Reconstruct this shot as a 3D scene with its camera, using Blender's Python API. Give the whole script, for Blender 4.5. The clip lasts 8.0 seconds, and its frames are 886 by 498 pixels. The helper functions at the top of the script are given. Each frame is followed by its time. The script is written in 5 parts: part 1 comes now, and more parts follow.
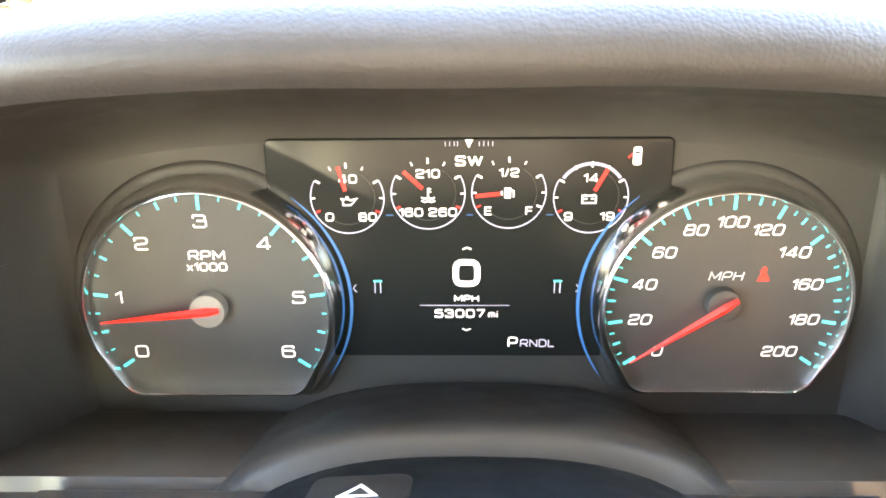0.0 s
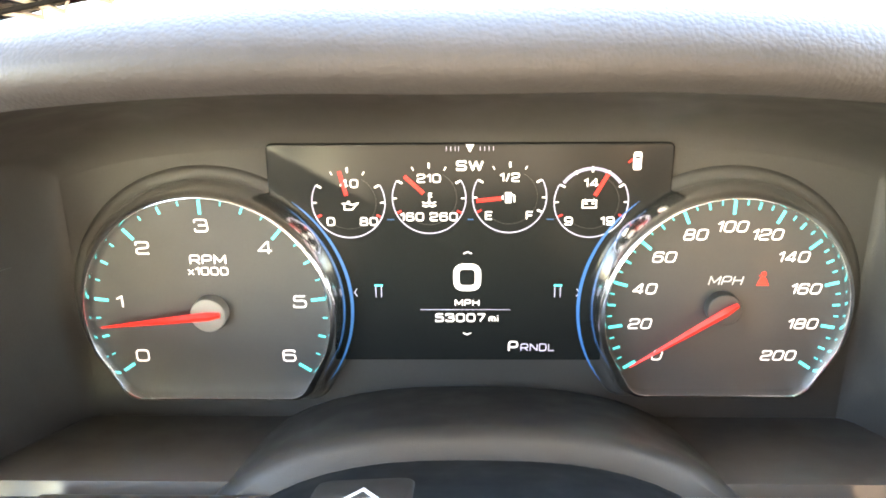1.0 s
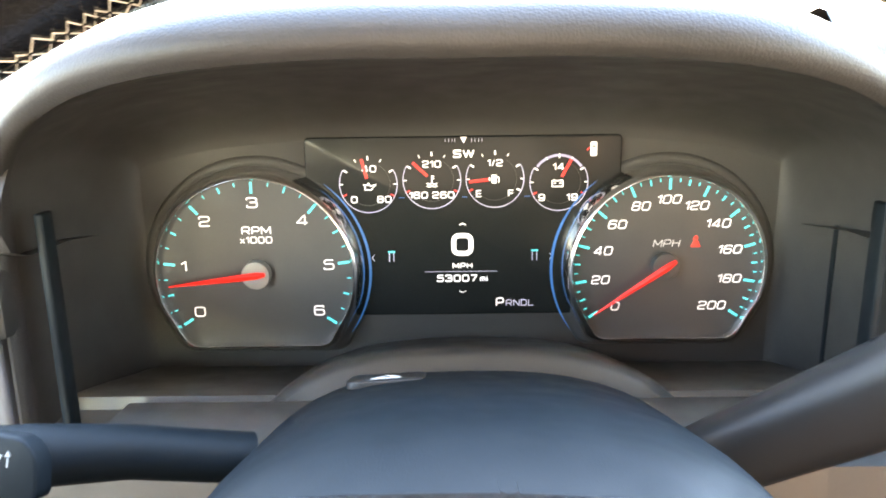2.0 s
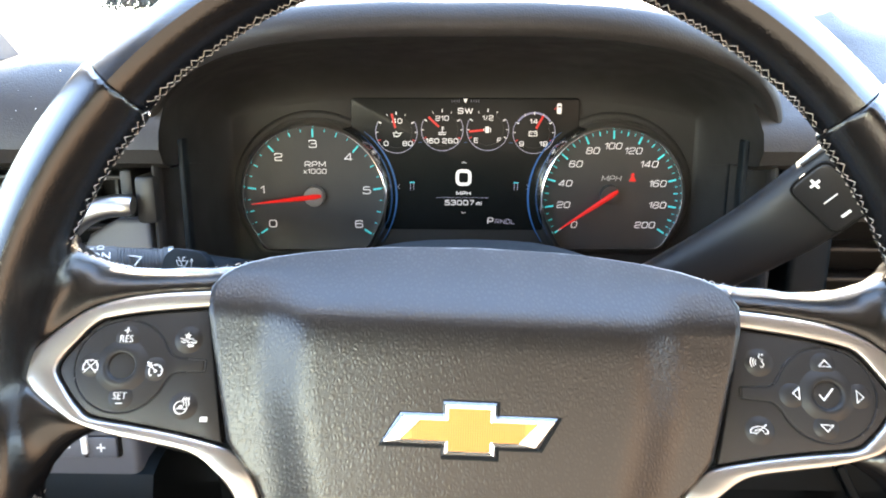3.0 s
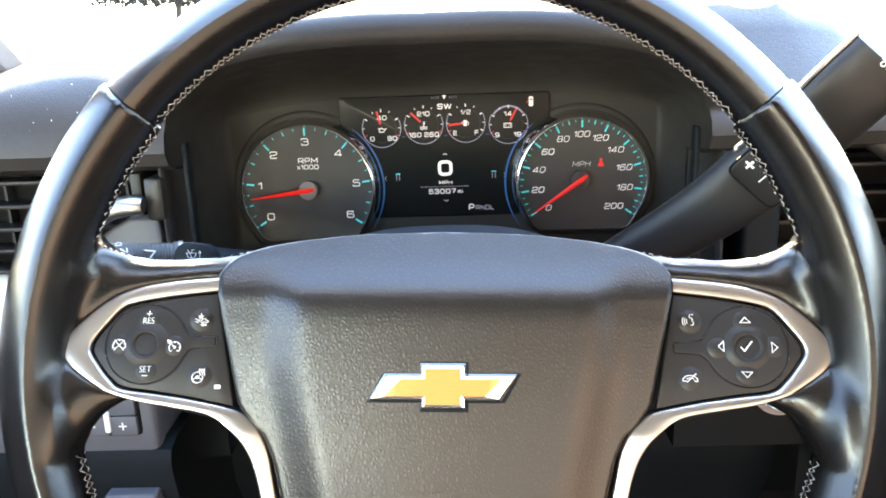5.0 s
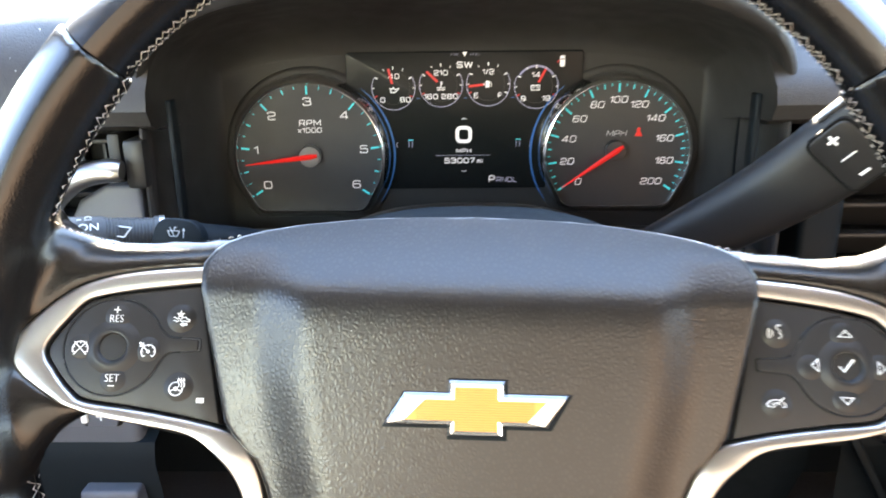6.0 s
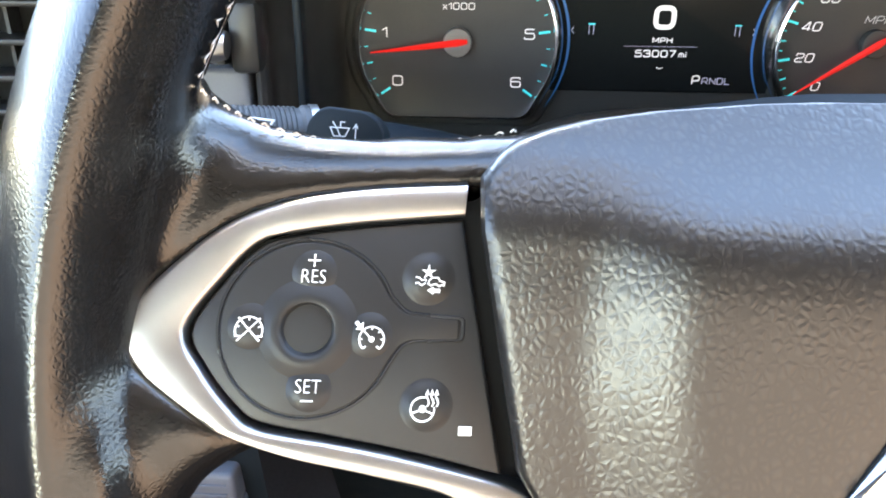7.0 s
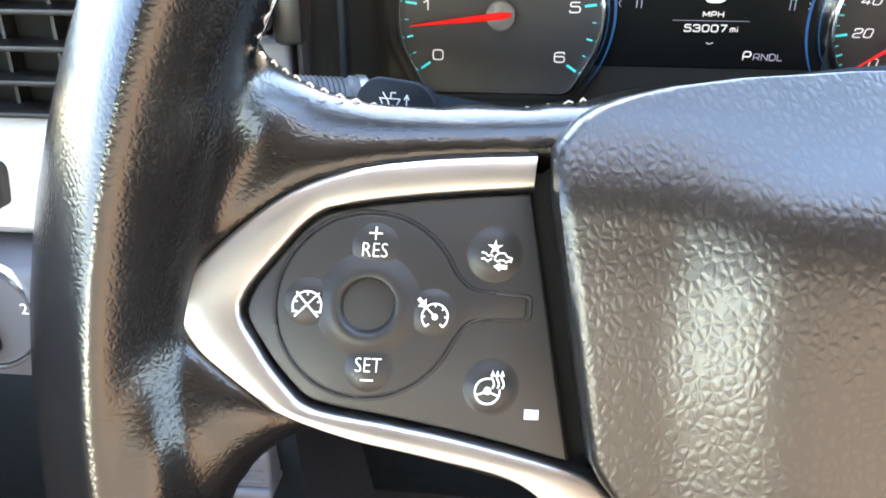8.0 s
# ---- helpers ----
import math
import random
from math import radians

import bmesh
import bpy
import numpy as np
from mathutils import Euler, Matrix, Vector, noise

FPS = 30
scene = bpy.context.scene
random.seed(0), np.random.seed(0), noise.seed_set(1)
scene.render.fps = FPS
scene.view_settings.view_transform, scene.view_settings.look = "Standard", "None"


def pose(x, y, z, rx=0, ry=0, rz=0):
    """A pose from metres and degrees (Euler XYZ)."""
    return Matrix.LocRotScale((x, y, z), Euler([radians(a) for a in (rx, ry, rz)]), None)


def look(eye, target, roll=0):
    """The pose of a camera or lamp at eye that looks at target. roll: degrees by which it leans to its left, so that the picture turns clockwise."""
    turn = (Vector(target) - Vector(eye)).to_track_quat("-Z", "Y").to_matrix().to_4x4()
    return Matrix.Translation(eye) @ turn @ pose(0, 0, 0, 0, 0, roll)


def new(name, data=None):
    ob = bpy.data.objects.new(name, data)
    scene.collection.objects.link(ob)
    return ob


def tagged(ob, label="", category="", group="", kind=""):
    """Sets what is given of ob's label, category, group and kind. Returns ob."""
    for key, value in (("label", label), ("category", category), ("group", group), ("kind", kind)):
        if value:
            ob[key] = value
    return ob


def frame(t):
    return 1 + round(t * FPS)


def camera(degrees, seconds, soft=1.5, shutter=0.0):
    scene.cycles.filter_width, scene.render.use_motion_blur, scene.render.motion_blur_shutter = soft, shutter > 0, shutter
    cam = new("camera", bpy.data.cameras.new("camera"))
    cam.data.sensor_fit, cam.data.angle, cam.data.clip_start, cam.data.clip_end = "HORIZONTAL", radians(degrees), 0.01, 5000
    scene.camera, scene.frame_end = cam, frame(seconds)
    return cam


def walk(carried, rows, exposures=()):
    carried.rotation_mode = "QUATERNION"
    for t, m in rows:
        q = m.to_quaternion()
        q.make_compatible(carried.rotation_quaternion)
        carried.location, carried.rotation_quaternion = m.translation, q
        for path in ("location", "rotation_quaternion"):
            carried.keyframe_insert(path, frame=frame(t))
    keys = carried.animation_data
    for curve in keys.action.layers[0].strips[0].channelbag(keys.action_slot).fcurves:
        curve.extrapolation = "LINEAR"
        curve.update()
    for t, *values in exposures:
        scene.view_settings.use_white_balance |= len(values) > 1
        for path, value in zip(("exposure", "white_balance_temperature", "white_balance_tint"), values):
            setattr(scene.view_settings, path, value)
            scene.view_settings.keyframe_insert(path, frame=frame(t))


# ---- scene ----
EXPOSURE = 5.75
GLOW = 1 / 2 ** EXPOSURE  # display light at the clip's exposure
cam = camera(60.4, 8.0, soft=1.8, shutter=0.2)
PATH = [  # seconds, x, y, z, yaw, pitch, roll
    (0, 0.0021, -0.2990, 0.1517, 1.63, -19.26, 0.64),
    (0.5, -0.0005, -0.2996, 0.1510, 1.08, -19.05, 0.44),
    (1, 0.0002, -0.3000, 0.1521, 1.33, -18.94, 0.51),
    (1.2, 0.0003, -0.3004, 0.1509, 1.32, -18.74, 0.55),
    (2.3, -0.0054, -0.4487, 0.1272, 0.21, -13.00, 0.81),
    (2.5, 0.0021, -0.4828, 0.1286, 1.06, -13.29, 0.40),
    (2.7, 0.0022, -0.5148, 0.1235, 1.14, -13.28, 0.12),
    (3, 0.0036, -0.5568, 0.1203, 1.58, -14.06, 0.00),
    (3.5, 0.0029, -0.5909, 0.1201, 1.54, -15.30, 0.20),
    (4, 0.0092, -0.6005, 0.1271, 1.46, -15.20, 0.85),
    (4.5, 0.0164, -0.6028, 0.1284, 1.83, -14.67, 2.31),
    (4.7, 0.0167, -0.6037, 0.1300, 1.78, -14.85, 2.25),
    (5.8, 0.0137, -0.5751, 0.1319, 1.44, -16.74, 1.19),
    (6, 0.0017, -0.5410, 0.1246, 1.51, -17.92, 0.83),
    (6.2, -0.0240, -0.5045, 0.1151, 1.64, -19.62, 0.41),
    (6.5, -0.0649, -0.4621, 0.1007, 2.10, -21.72, -0.06),
    (7, -0.0914, -0.4212, 0.0812, 3.07, -23.37, -0.36),
    (7.5, -0.1000, -0.4134, 0.0760, 4.15, -24.35, -0.45),
    (8, -0.0999, -0.4153, 0.0768, 5.03, -24.79, -0.32),
]
walk(cam, [(t, pose(x, y, z, 0, 0, yaw) @ pose(0, 0, 0, pitch) @ pose(0, 0, 0, 0, roll) @ pose(0, 0, 0, 90)) for t, x, y, z, yaw, pitch, roll in PATH],
     exposures=[(0.0, EXPOSURE + 1.82, 8600, 10), (1.2, EXPOSURE + 1.82, 8600, 10), (2.5, EXPOSURE + 0.6, 7900, 9), (3.0, EXPOSURE + 0.05, 7500, 10),
                (6.2, EXPOSURE + 0.05, 7500, 10), (7.0, EXPOSURE + 0.28, 7300, 10), (8.0, EXPOSURE + 0.40, 7400, 10)])

# ---------------------------------------------------------------- world and light
world = bpy.data.worlds.new("world")
scene.world = world
world.use_nodes = True
wn = world.node_tree
wn.nodes.clear()
sky = wn.nodes.new("ShaderNodeTexSky")
sky.sky_type = "NISHITA"
sky.sun_disc = False
sky.dust_density = 0.15
sky.ozone_density = 1.0
SUN_UP, SUN_SIDE = 31.0, 7.5
sky.sun_elevation = radians(SUN_UP)
sky.sun_rotation = radians(SUN_SIDE)
bg = wn.nodes.new("ShaderNodeBackground")
bg.inputs["Strength"].default_value = 0.10
wo = wn.nodes.new("ShaderNodeOutputWorld")
wn.links.new(sky.outputs[0], bg.inputs[0])
wn.links.new(bg.outputs[0], wo.inputs[0])

sun_data = bpy.data.lights.new("sun", "SUN")
sun_data.energy = 4.0
sun_data.angle = radians(0.6)
sun_data.color = (1.0, 0.93, 0.82)
sun = new("sun", sun_data)
sun_way = Vector((math.sin(radians(SUN_SIDE)) * math.cos(radians(SUN_UP)),
                  math.cos(radians(SUN_SIDE)) * math.cos(radians(SUN_UP)), math.sin(radians(SUN_UP))))
sun.matrix_world = look(sun_way * 20, (0, 0, 0))


# ---------------------------------------------------------------- materials
def material(name, color, rough=0.5, metal=0.0, vary=0.12, vary_scale=60.0, grain=0.0, grain_size=0.0012,
             fine=0.0, fine_size=0.0004, emit=None, emit_strength=0.0, coat=0.0, rough_vary=0.08, spec=0.5, stretch=(1, 1, 1), creased=0.0):
    """A procedural surface: colour drift at two scales, a pebbled grain, a fine noise relief and uneven gloss."""
    m = bpy.data.materials.new(name)
    m.use_nodes = True
    nt = m.node_tree
    n, l = nt.nodes, nt.links
    b = n["Principled BSDF"]
    b.inputs["Roughness"].default_value = rough
    b.inputs["Metallic"].default_value = metal
    b.inputs["Specular IOR Level"].default_value = spec
    b.inputs["Coat Weight"].default_value = coat
    b.inputs["Base Color"].default_value = (*color, 1)
    if emit:
        b.inputs["Emission Color"].default_value = (*emit, 1)
        b.inputs["Emission Strength"].default_value = emit_strength
    tc = n.new("ShaderNodeTexCoord")
    mp = n.new("ShaderNodeMapping")
    mp.inputs["Scale"].default_value = stretch
    l.new(tc.outputs["Object"], mp.inputs["Vector"])
    co = mp.outputs["Vector"]
    if vary:
        big = n.new("ShaderNodeTexNoise")
        big.inputs["Scale"].default_value = vary_scale
        big.inputs["Detail"].default_value = 6
        l.new(co, big.inputs["Vector"])
        small = n.new("ShaderNodeTexNoise")
        small.inputs["Scale"].default_value = vary_scale * 14
        small.inputs["Detail"].default_value = 3
        l.new(co, small.inputs["Vector"])
        add = n.new("ShaderNodeMath")
        add.operation = "ADD"
        l.new(big.outputs["Fac"], add.inputs[0])
        l.new(small.outputs["Fac"], add.inputs[1])
        ramp = n.new("ShaderNodeMapRange")
        ramp.inputs["From Min"].default_value = 0.6
        ramp.inputs["From Max"].default_value = 1.4
        ramp.inputs["To Min"].default_value = 1 - vary
        ramp.inputs["To Max"].default_value = 1 + vary
        l.new(add.outputs[0], ramp.inputs["Value"])
        mul = n.new("ShaderNodeMix")
        mul.data_type = "RGBA"
        mul.blend_type = "MULTIPLY"
        mul.inputs[0].default_value = 1
        mul.inputs[6].default_value = (*color, 1)
        l.new(ramp.outputs[0], mul.inputs[7])
        l.new(mul.outputs[2], b.inputs["Base Color"])
        rr = n.new("ShaderNodeMapRange")
        rr.inputs["From Min"].default_value = 0.3
        rr.inputs["From Max"].default_value = 0.7
        rr.inputs["To Min"].default_value = max(rough - rough_vary, 0.02)
        rr.inputs["To Max"].default_value = min(rough + rough_vary, 1)
        l.new(big.outputs["Fac"], rr.inputs["Value"])
        l.new(rr.outputs[0], b.inputs["Roughness"])
    last = None
    if grain:
        warp = n.new("ShaderNodeTexNoise")
        warp.inputs["Scale"].default_value = 0.45 / grain_size
        warp.inputs["Detail"].default_value = 2
        l.new(co, warp.inputs["Vector"])
        mixv = n.new("ShaderNodeVectorMath")
        mixv.operation = "MULTIPLY_ADD"
        l.new(warp.outputs["Color"], mixv.inputs[0])
        mixv.inputs[1].default_value = (grain_size * (0.5 if creased else 1.1),) * 3
        l.new(co, mixv.inputs[2])
        v = n.new("ShaderNodeTexVoronoi")
        v.inputs["Scale"].default_value = 1 / grain_size
        l.new(mixv.outputs[0], v.inputs["Vector"])
        bp = n.new("ShaderNodeBump")
        bp.inputs["Strength"].default_value = grain
        if creased:  # flat cells between fine folds
            v.feature = "DISTANCE_TO_EDGE"
            mr = n.new("ShaderNodeMapRange")
            mr.inputs["From Max"].default_value = creased
            mr.interpolation_type = "SMOOTHSTEP"
            l.new(v.outputs["Distance"], mr.inputs["Value"])
            bp.inputs["Distance"].default_value = grain_size * 0.16
            l.new(mr.outputs[0], bp.inputs["Height"])
            if vary:  # the folds are coloured darker than the tops between them
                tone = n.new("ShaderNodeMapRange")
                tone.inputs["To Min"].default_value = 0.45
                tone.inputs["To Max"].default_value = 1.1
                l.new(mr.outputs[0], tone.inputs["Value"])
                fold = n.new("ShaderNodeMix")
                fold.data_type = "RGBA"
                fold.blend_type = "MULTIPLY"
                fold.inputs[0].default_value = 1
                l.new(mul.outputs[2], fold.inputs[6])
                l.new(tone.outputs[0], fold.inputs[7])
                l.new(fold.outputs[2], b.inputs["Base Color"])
        else:  # soft pebbles
            v.feature = "SMOOTH_F1"
            v.inputs["Smoothness"].default_value = 0.12
            bp.invert = True
            bp.inputs["Distance"].default_value = grain_size * 0.30
            l.new(v.outputs["Distance"], bp.inputs["Height"])
        last = bp
    if fine:
        fn = n.new("ShaderNodeTexNoise")
        fn.inputs["Scale"].default_value = 1 / fine_size
        fn.inputs["Detail"].default_value = 3
        l.new(co, fn.inputs["Vector"])
        bp = n.new("ShaderNodeBump")
        bp.inputs["Strength"].default_value = fine
        bp.inputs["Distance"].default_value = fine_size * 0.5
        l.new(fn.outputs["Fac"], bp.inputs["Height"])
        if last:
            l.new(last.outputs[0], bp.inputs["Normal"])
        last = bp
    if last:
        l.new(last.outputs[0], b.inputs["Normal"])
    return m


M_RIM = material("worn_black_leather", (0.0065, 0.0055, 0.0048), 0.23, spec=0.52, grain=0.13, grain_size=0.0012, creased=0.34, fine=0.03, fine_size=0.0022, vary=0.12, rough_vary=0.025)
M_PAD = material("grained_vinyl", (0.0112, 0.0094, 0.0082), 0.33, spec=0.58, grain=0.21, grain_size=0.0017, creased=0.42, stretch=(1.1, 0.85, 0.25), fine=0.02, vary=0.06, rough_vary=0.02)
M_DASH = material("dash_vinyl", (0.034, 0.0315, 0.030), 0.42, grain=0.40, grain_size=0.0011, vary=0.10, vary_scale=20, spec=0.22, rough_vary=0.03)
M_HOOD = material("hood_vinyl", (0.024, 0.0225, 0.022), 0.46, grain=0.28, grain_size=0.0011, vary=0.10, vary_scale=20, spec=0.18, rough_vary=0.03)
M_HOOD_IN = material("hood_lining", (0.029, 0.0275, 0.026), 0.62, spec=0.35, fine=0.3, fine_size=0.0006, vary=0.10)
M_BLACK = material("black_plastic", (0.0252, 0.0252, 0.0252), 0.50, spec=0.3, fine=0.25, fine_size=0.0005, vary=0.1)
# Darker copy of the black plastic; footwell and recess shade is in its colour.
M_SHADED = material("shaded_dark_plastic", (0.0048, 0.0076, 0.0098), 0.55, spec=0.12, fine=0.2, fine_size=0.0006, vary=0.1)
M_PANEL = material("charcoal_plastic", (0.017, 0.0165, 0.0165), 0.40, spec=0.28, fine=0.22, fine_size=0.0002, vary=0.05, rough_vary=0.03)
M_KEY = material("glossy_charcoal", (0.016, 0.016, 0.017), 0.24, spec=0.5, vary=0.04)
# Lighter copy of the charcoal plastic; haze over the shelf is in its colour.
M_HAZED = material("hazed_plastic", (0.042, 0.041, 0.039), 0.42, fine=0.15, fine_size=0.0005, vary=0.08)
M_GREY = material("grey_plastic", (0.085, 0.090, 0.105), 0.45, spec=0.4, fine=0.25, fine_size=0.0006, vary=0.06)
M_GAP = material("gap_black", (0.006, 0.006, 0.006), 0.7, vary=0, spec=0.1)
M_SILVER = material("satin_silver", (0.40, 0.385, 0.37), 0.33, metal=1.0, fine=0.012, fine_size=0.0002, vary=0.02, rough_vary=0.02)
# Whiter copy of the trim silver; the broad blade's glare is in its colour.
M_SILVER_LIT = material("silver_paint_lit", (0.80, 0.80, 0.80), 0.42, metal=0.35, fine=0.08, fine_size=0.0003, vary=0.04)
M_CHROME = material("chrome", (0.90, 0.90, 0.90), 0.16, metal=1.0, vary=0)
M_GOLD = material("amber_insert", (0.64, 0.29, 0.065), 0.40, metal=0.15, fine=0.1, fine_size=0.0004, vary=0.06)
M_GOLD_LINE = material("dark_amber_lines", (0.46, 0.19, 0.04), 0.45, metal=0.15, vary=0.06)
M_THREAD = material("grey_thread", (0.486, 0.423, 0.36), 0.75, fine=0.4, fine_size=0.0002, vary=0.2, vary_scale=300)
M_FACE = material("dial_face", (0.036, 0.0345, 0.034), 0.55, fine=0.08, fine_size=0.0003, vary=0.06)
M_SCREEN = material("display_glass", (0.010, 0.011, 0.011), 0.24, vary=0.0, spec=0.15)
M_PRINT = material("white_print", (0.80, 0.80, 0.78), 0.5, vary=0.04)
M_PRINT_DIM = material("grey_print", (0.51, 0.51, 0.51), 0.5, vary=0.04)
M_LIT = material("lit_white", (0.7, 0.7, 0.7), 0.5, vary=0, emit=(0.95, 0.91, 0.97), emit_strength=0.53 * GLOW)
M_LIT_DIM = material("lit_lilac", (0.3, 0.3, 0.4), 0.5, vary=0, emit=(0.55, 0.55, 0.80), emit_strength=0.50 * GLOW)
M_LILAC = material("lit_violet_grey", (0.2, 0.2, 0.3), 0.5, vary=0, emit=(0.30, 0.28, 0.50), emit_strength=0.4 * GLOW)
M_CYAN = material("lit_cyan", (0.02, 0.45, 0.5), 0.5, vary=0, emit=(0.02, 0.62, 0.70), emit_strength=0.75 * GLOW)
M_BLUE = material("lit_blue", (0.01, 0.08, 0.25), 0.5, vary=0, emit=(0.02, 0.15, 0.42), emit_strength=0.3 * GLOW)
M_RED = material("lit_red", (0.30, 0.008, 0.006), 0.4, vary=0, emit=(0.85, 0.018, 0.014), emit_strength=0.70 * GLOW)
M_HUB = material("needle_hub", (0.17, 0.16, 0.15), 0.45, vary=0.05)
# Unseen rear walls: these two colours were chosen for bounce and reflections.
M_TRIM_WALL = material("cabin_trim", (0.038, 0.031, 0.027), 0.7, fine=0.3, fine_size=0.002, vary=0.15, vary_scale=8)
M_TAN_WALL = material("tan_cabin_trim", (0.072, 0.049, 0.036), 0.75, fine=0.3, fine_size=0.002, vary=0.12, vary_scale=8)
M_DARK_WALL = material("dark_cabin_trim", (0.063, 0.0594, 0.0576), 0.75, fine=0.3, fine_size=0.002, vary=0.12, vary_scale=8)
M_LINER = material("headliner", (0.42, 0.385, 0.345), 0.9, fine=0.3, fine_size=0.002, vary=0.06, vary_scale=8)
M_CARPET = material("dark_carpet", (0.03, 0.03, 0.032), 0.95, fine=0.6, fine_size=0.002, vary=0.3, vary_scale=12)
M_PILLAR = material("pillar_fabric", (0.135, 0.1188, 0.108), 0.85, fine=0.3, fine_size=0.0015, vary=0.08, vary_scale=12)
M_ROAD = material("asphalt", (0.16, 0.155, 0.15), 0.9, fine=0.5, fine_size=0.02, vary=0.3, vary_scale=0.6)
M_HEDGE = material("far_foliage", (0.006, 0.008, 0.008), 0.9, vary=0.4, vary_scale=1.5)


# Tint added to dim light through the unseen side panes.
M_TINT = bpy.data.materials.new("tinted_glass")
M_TINT.use_nodes = True
tn = M_TINT.node_tree
tn.nodes.clear()
clear = tn.nodes.new("ShaderNodeBsdfTransparent")
clear.inputs["Color"].default_value = (0.70, 0.70, 0.73, 1)
shine = tn.nodes.new("ShaderNodeBsdfGlossy")
shine.inputs["Roughness"].default_value = 0.02
blend = tn.nodes.new("ShaderNodeMixShader")
blend.inputs[0].default_value = 0.05
tout = tn.nodes.new("ShaderNodeOutputMaterial")
tn.links.new(clear.outputs[0], blend.inputs[1])
tn.links.new(shine.outputs[0], blend.inputs[2])
tn.links.new(blend.outputs[0], tout.inputs[0])


# ---------------------------------------------------------------- mesh helpers
def thing(name, m, label, category, group="", kind=""):
    ob = new(name)
    ob.empty_display_size = 0.02
    ob.matrix_world = m
    return tagged(ob, label, category, group, kind)


def part(name, bm, mat, parent, label="", smooth=True, m=None):
    me = bpy.data.meshes.new(name)
    bm.to_mesh(me)
    bm.free()
    me.materials.append(mat)
    if smooth:
        me.shade_smooth()
        me.set_sharp_from_angle(angle=radians(38))
    ob = new(name, me)
    if parent:
        ob.parent = parent
    if m is not None:
        ob.matrix_local = m
    if label:
        ob["label"] = label
    return ob


def prism(bm, outline, z0, z1, bevel=0.0, segments=3, both=False):
    """A closed outline of (x, y), extruded from z0 to z1, its upper rim rounded."""
    low = [bm.verts.new((x, y, z0)) for x, y in outline]
    top = [bm.verts.new((x, y, z1)) for x, y in outline]
    k = len(outline)
    cap = bm.faces.new(top)
    base = bm.faces.new(low[::-1])
    for i in range(k):
        bm.faces.new((low[i], low[(i + 1) % k], top[(i + 1) % k], top[i]))
    bmesh.ops.recalc_face_normals(bm, faces=bm.faces[:])
    if bevel:
        edges = list(cap.edges) + (list(base.edges) if both else [])
        bmesh.ops.bevel(bm, geom=edges, offset=bevel, segments=segments, profile=0.5, affect="EDGES", clamp_overlap=True)
    return bm


def prism_bm(outline, z0, z1, bevel=0.0, segments=3, both=False):
    return prism(bmesh.new(), outline, z0, z1, bevel, segments, both)


def smooth_line(points, n, closed=False):
    """n points on a Catmull-Rom curve through points."""
    P = [Vector(p) for p in points]
    k = len(P)
    spans = k if closed else k - 1
    out = []
    for i in range(n):
        u = i / (n if closed else n - 1) * spans
        j = min(int(u), spans - 1)
        f = u - j
        if closed:
            a, b, c, d = P[(j - 1) % k], P[j % k], P[(j + 1) % k], P[(j + 2) % k]
        else:
            a, b, c, d = P[max(j - 1, 0)], P[j], P[min(j + 1, k - 1)], P[min(j + 2, k - 1)]
        out.append(0.5 * (2 * b + (c - a) * f + (2 * a - 5 * b + 4 * c - d) * f * f + (3 * b - a - 3 * c + d) * f ** 3))
    return out


def rounded(points, r, steps=4):
    """A closed 2D outline with its corners rounded; r is one radius or one per corner."""
    k = len(points)
    out = []
    for i in range(k):
        rad = r[i] if isinstance(r, (list, tuple)) else r
        p, a, b = Vector(points[i]), Vector(points[i - 1]), Vector(points[(i + 1) % k])
        if rad <= 0:
            out.append(tuple(p))
            continue
        da, db = (a - p), (b - p)
        d = min(rad, da.length * 0.48, db.length * 0.48)
        q0, q1 = p + da.normalized() * d, p + db.normalized() * d
        for s in range(steps + 1):
            f = s / steps
            out.append(tuple(q0 * (1 - f) ** 2 + p * 2 * f * (1 - f) + q1 * f * f))
    return out


def grid_mesh(rows, closed_u=False, closed_v=False, bm=None):
    """A sheet through rows of points; closed_u joins the last row to the first, closed_v the row ends."""
    bm = bm or bmesh.new()
    vs = [[bm.verts.new(p) for p in r] for r in rows]
    nu, nv = len(vs), len(vs[0])
    for i in range(nu if closed_u else nu - 1):
        for j in range(nv if closed_v else nv - 1):
            bm.faces.new((vs[i][j], vs[(i + 1) % nu][j], vs[(i + 1) % nu][(j + 1) % nv], vs[i][(j + 1) % nv]))
    return bm


def tube(bm, points, radius, sides=8, closed=False, caps=True, flat=1.0):
    """A round tube along points; radius is one number or one per point."""
    P = [Vector(p) for p in points]
    k = len(P)
    rings = []
    ref = None
    for i, p in enumerate(P):
        a = P[(i - 1) % k] if closed or i else P[0]
        b = P[(i + 1) % k] if closed or i < k - 1 else P[-1]
        t = (b - a).normalized()
        if ref is None:
            ref = t.orthogonal().normalized()
        u = (ref - t * ref.dot(t)).normalized()
        ref = u
        v = t.cross(u)
        r = radius[i] if isinstance(radius, (list, tuple)) else radius
        rings.append([bm.verts.new(p + (u * math.cos(2 * math.pi * s / sides) + v * math.sin(2 * math.pi * s / sides) * flat) * r) for s in range(sides)])
    for i in range(k if closed else k - 1):
        a, b = rings[i], rings[(i + 1) % k]
        for s in range(sides):
            bm.faces.new((a[s], a[(s + 1) % sides], b[(s + 1) % sides], b[s]))
    if caps and not closed:
        bm.faces.new(rings[0][::-1])
        bm.faces.new(rings[-1])
    return bm


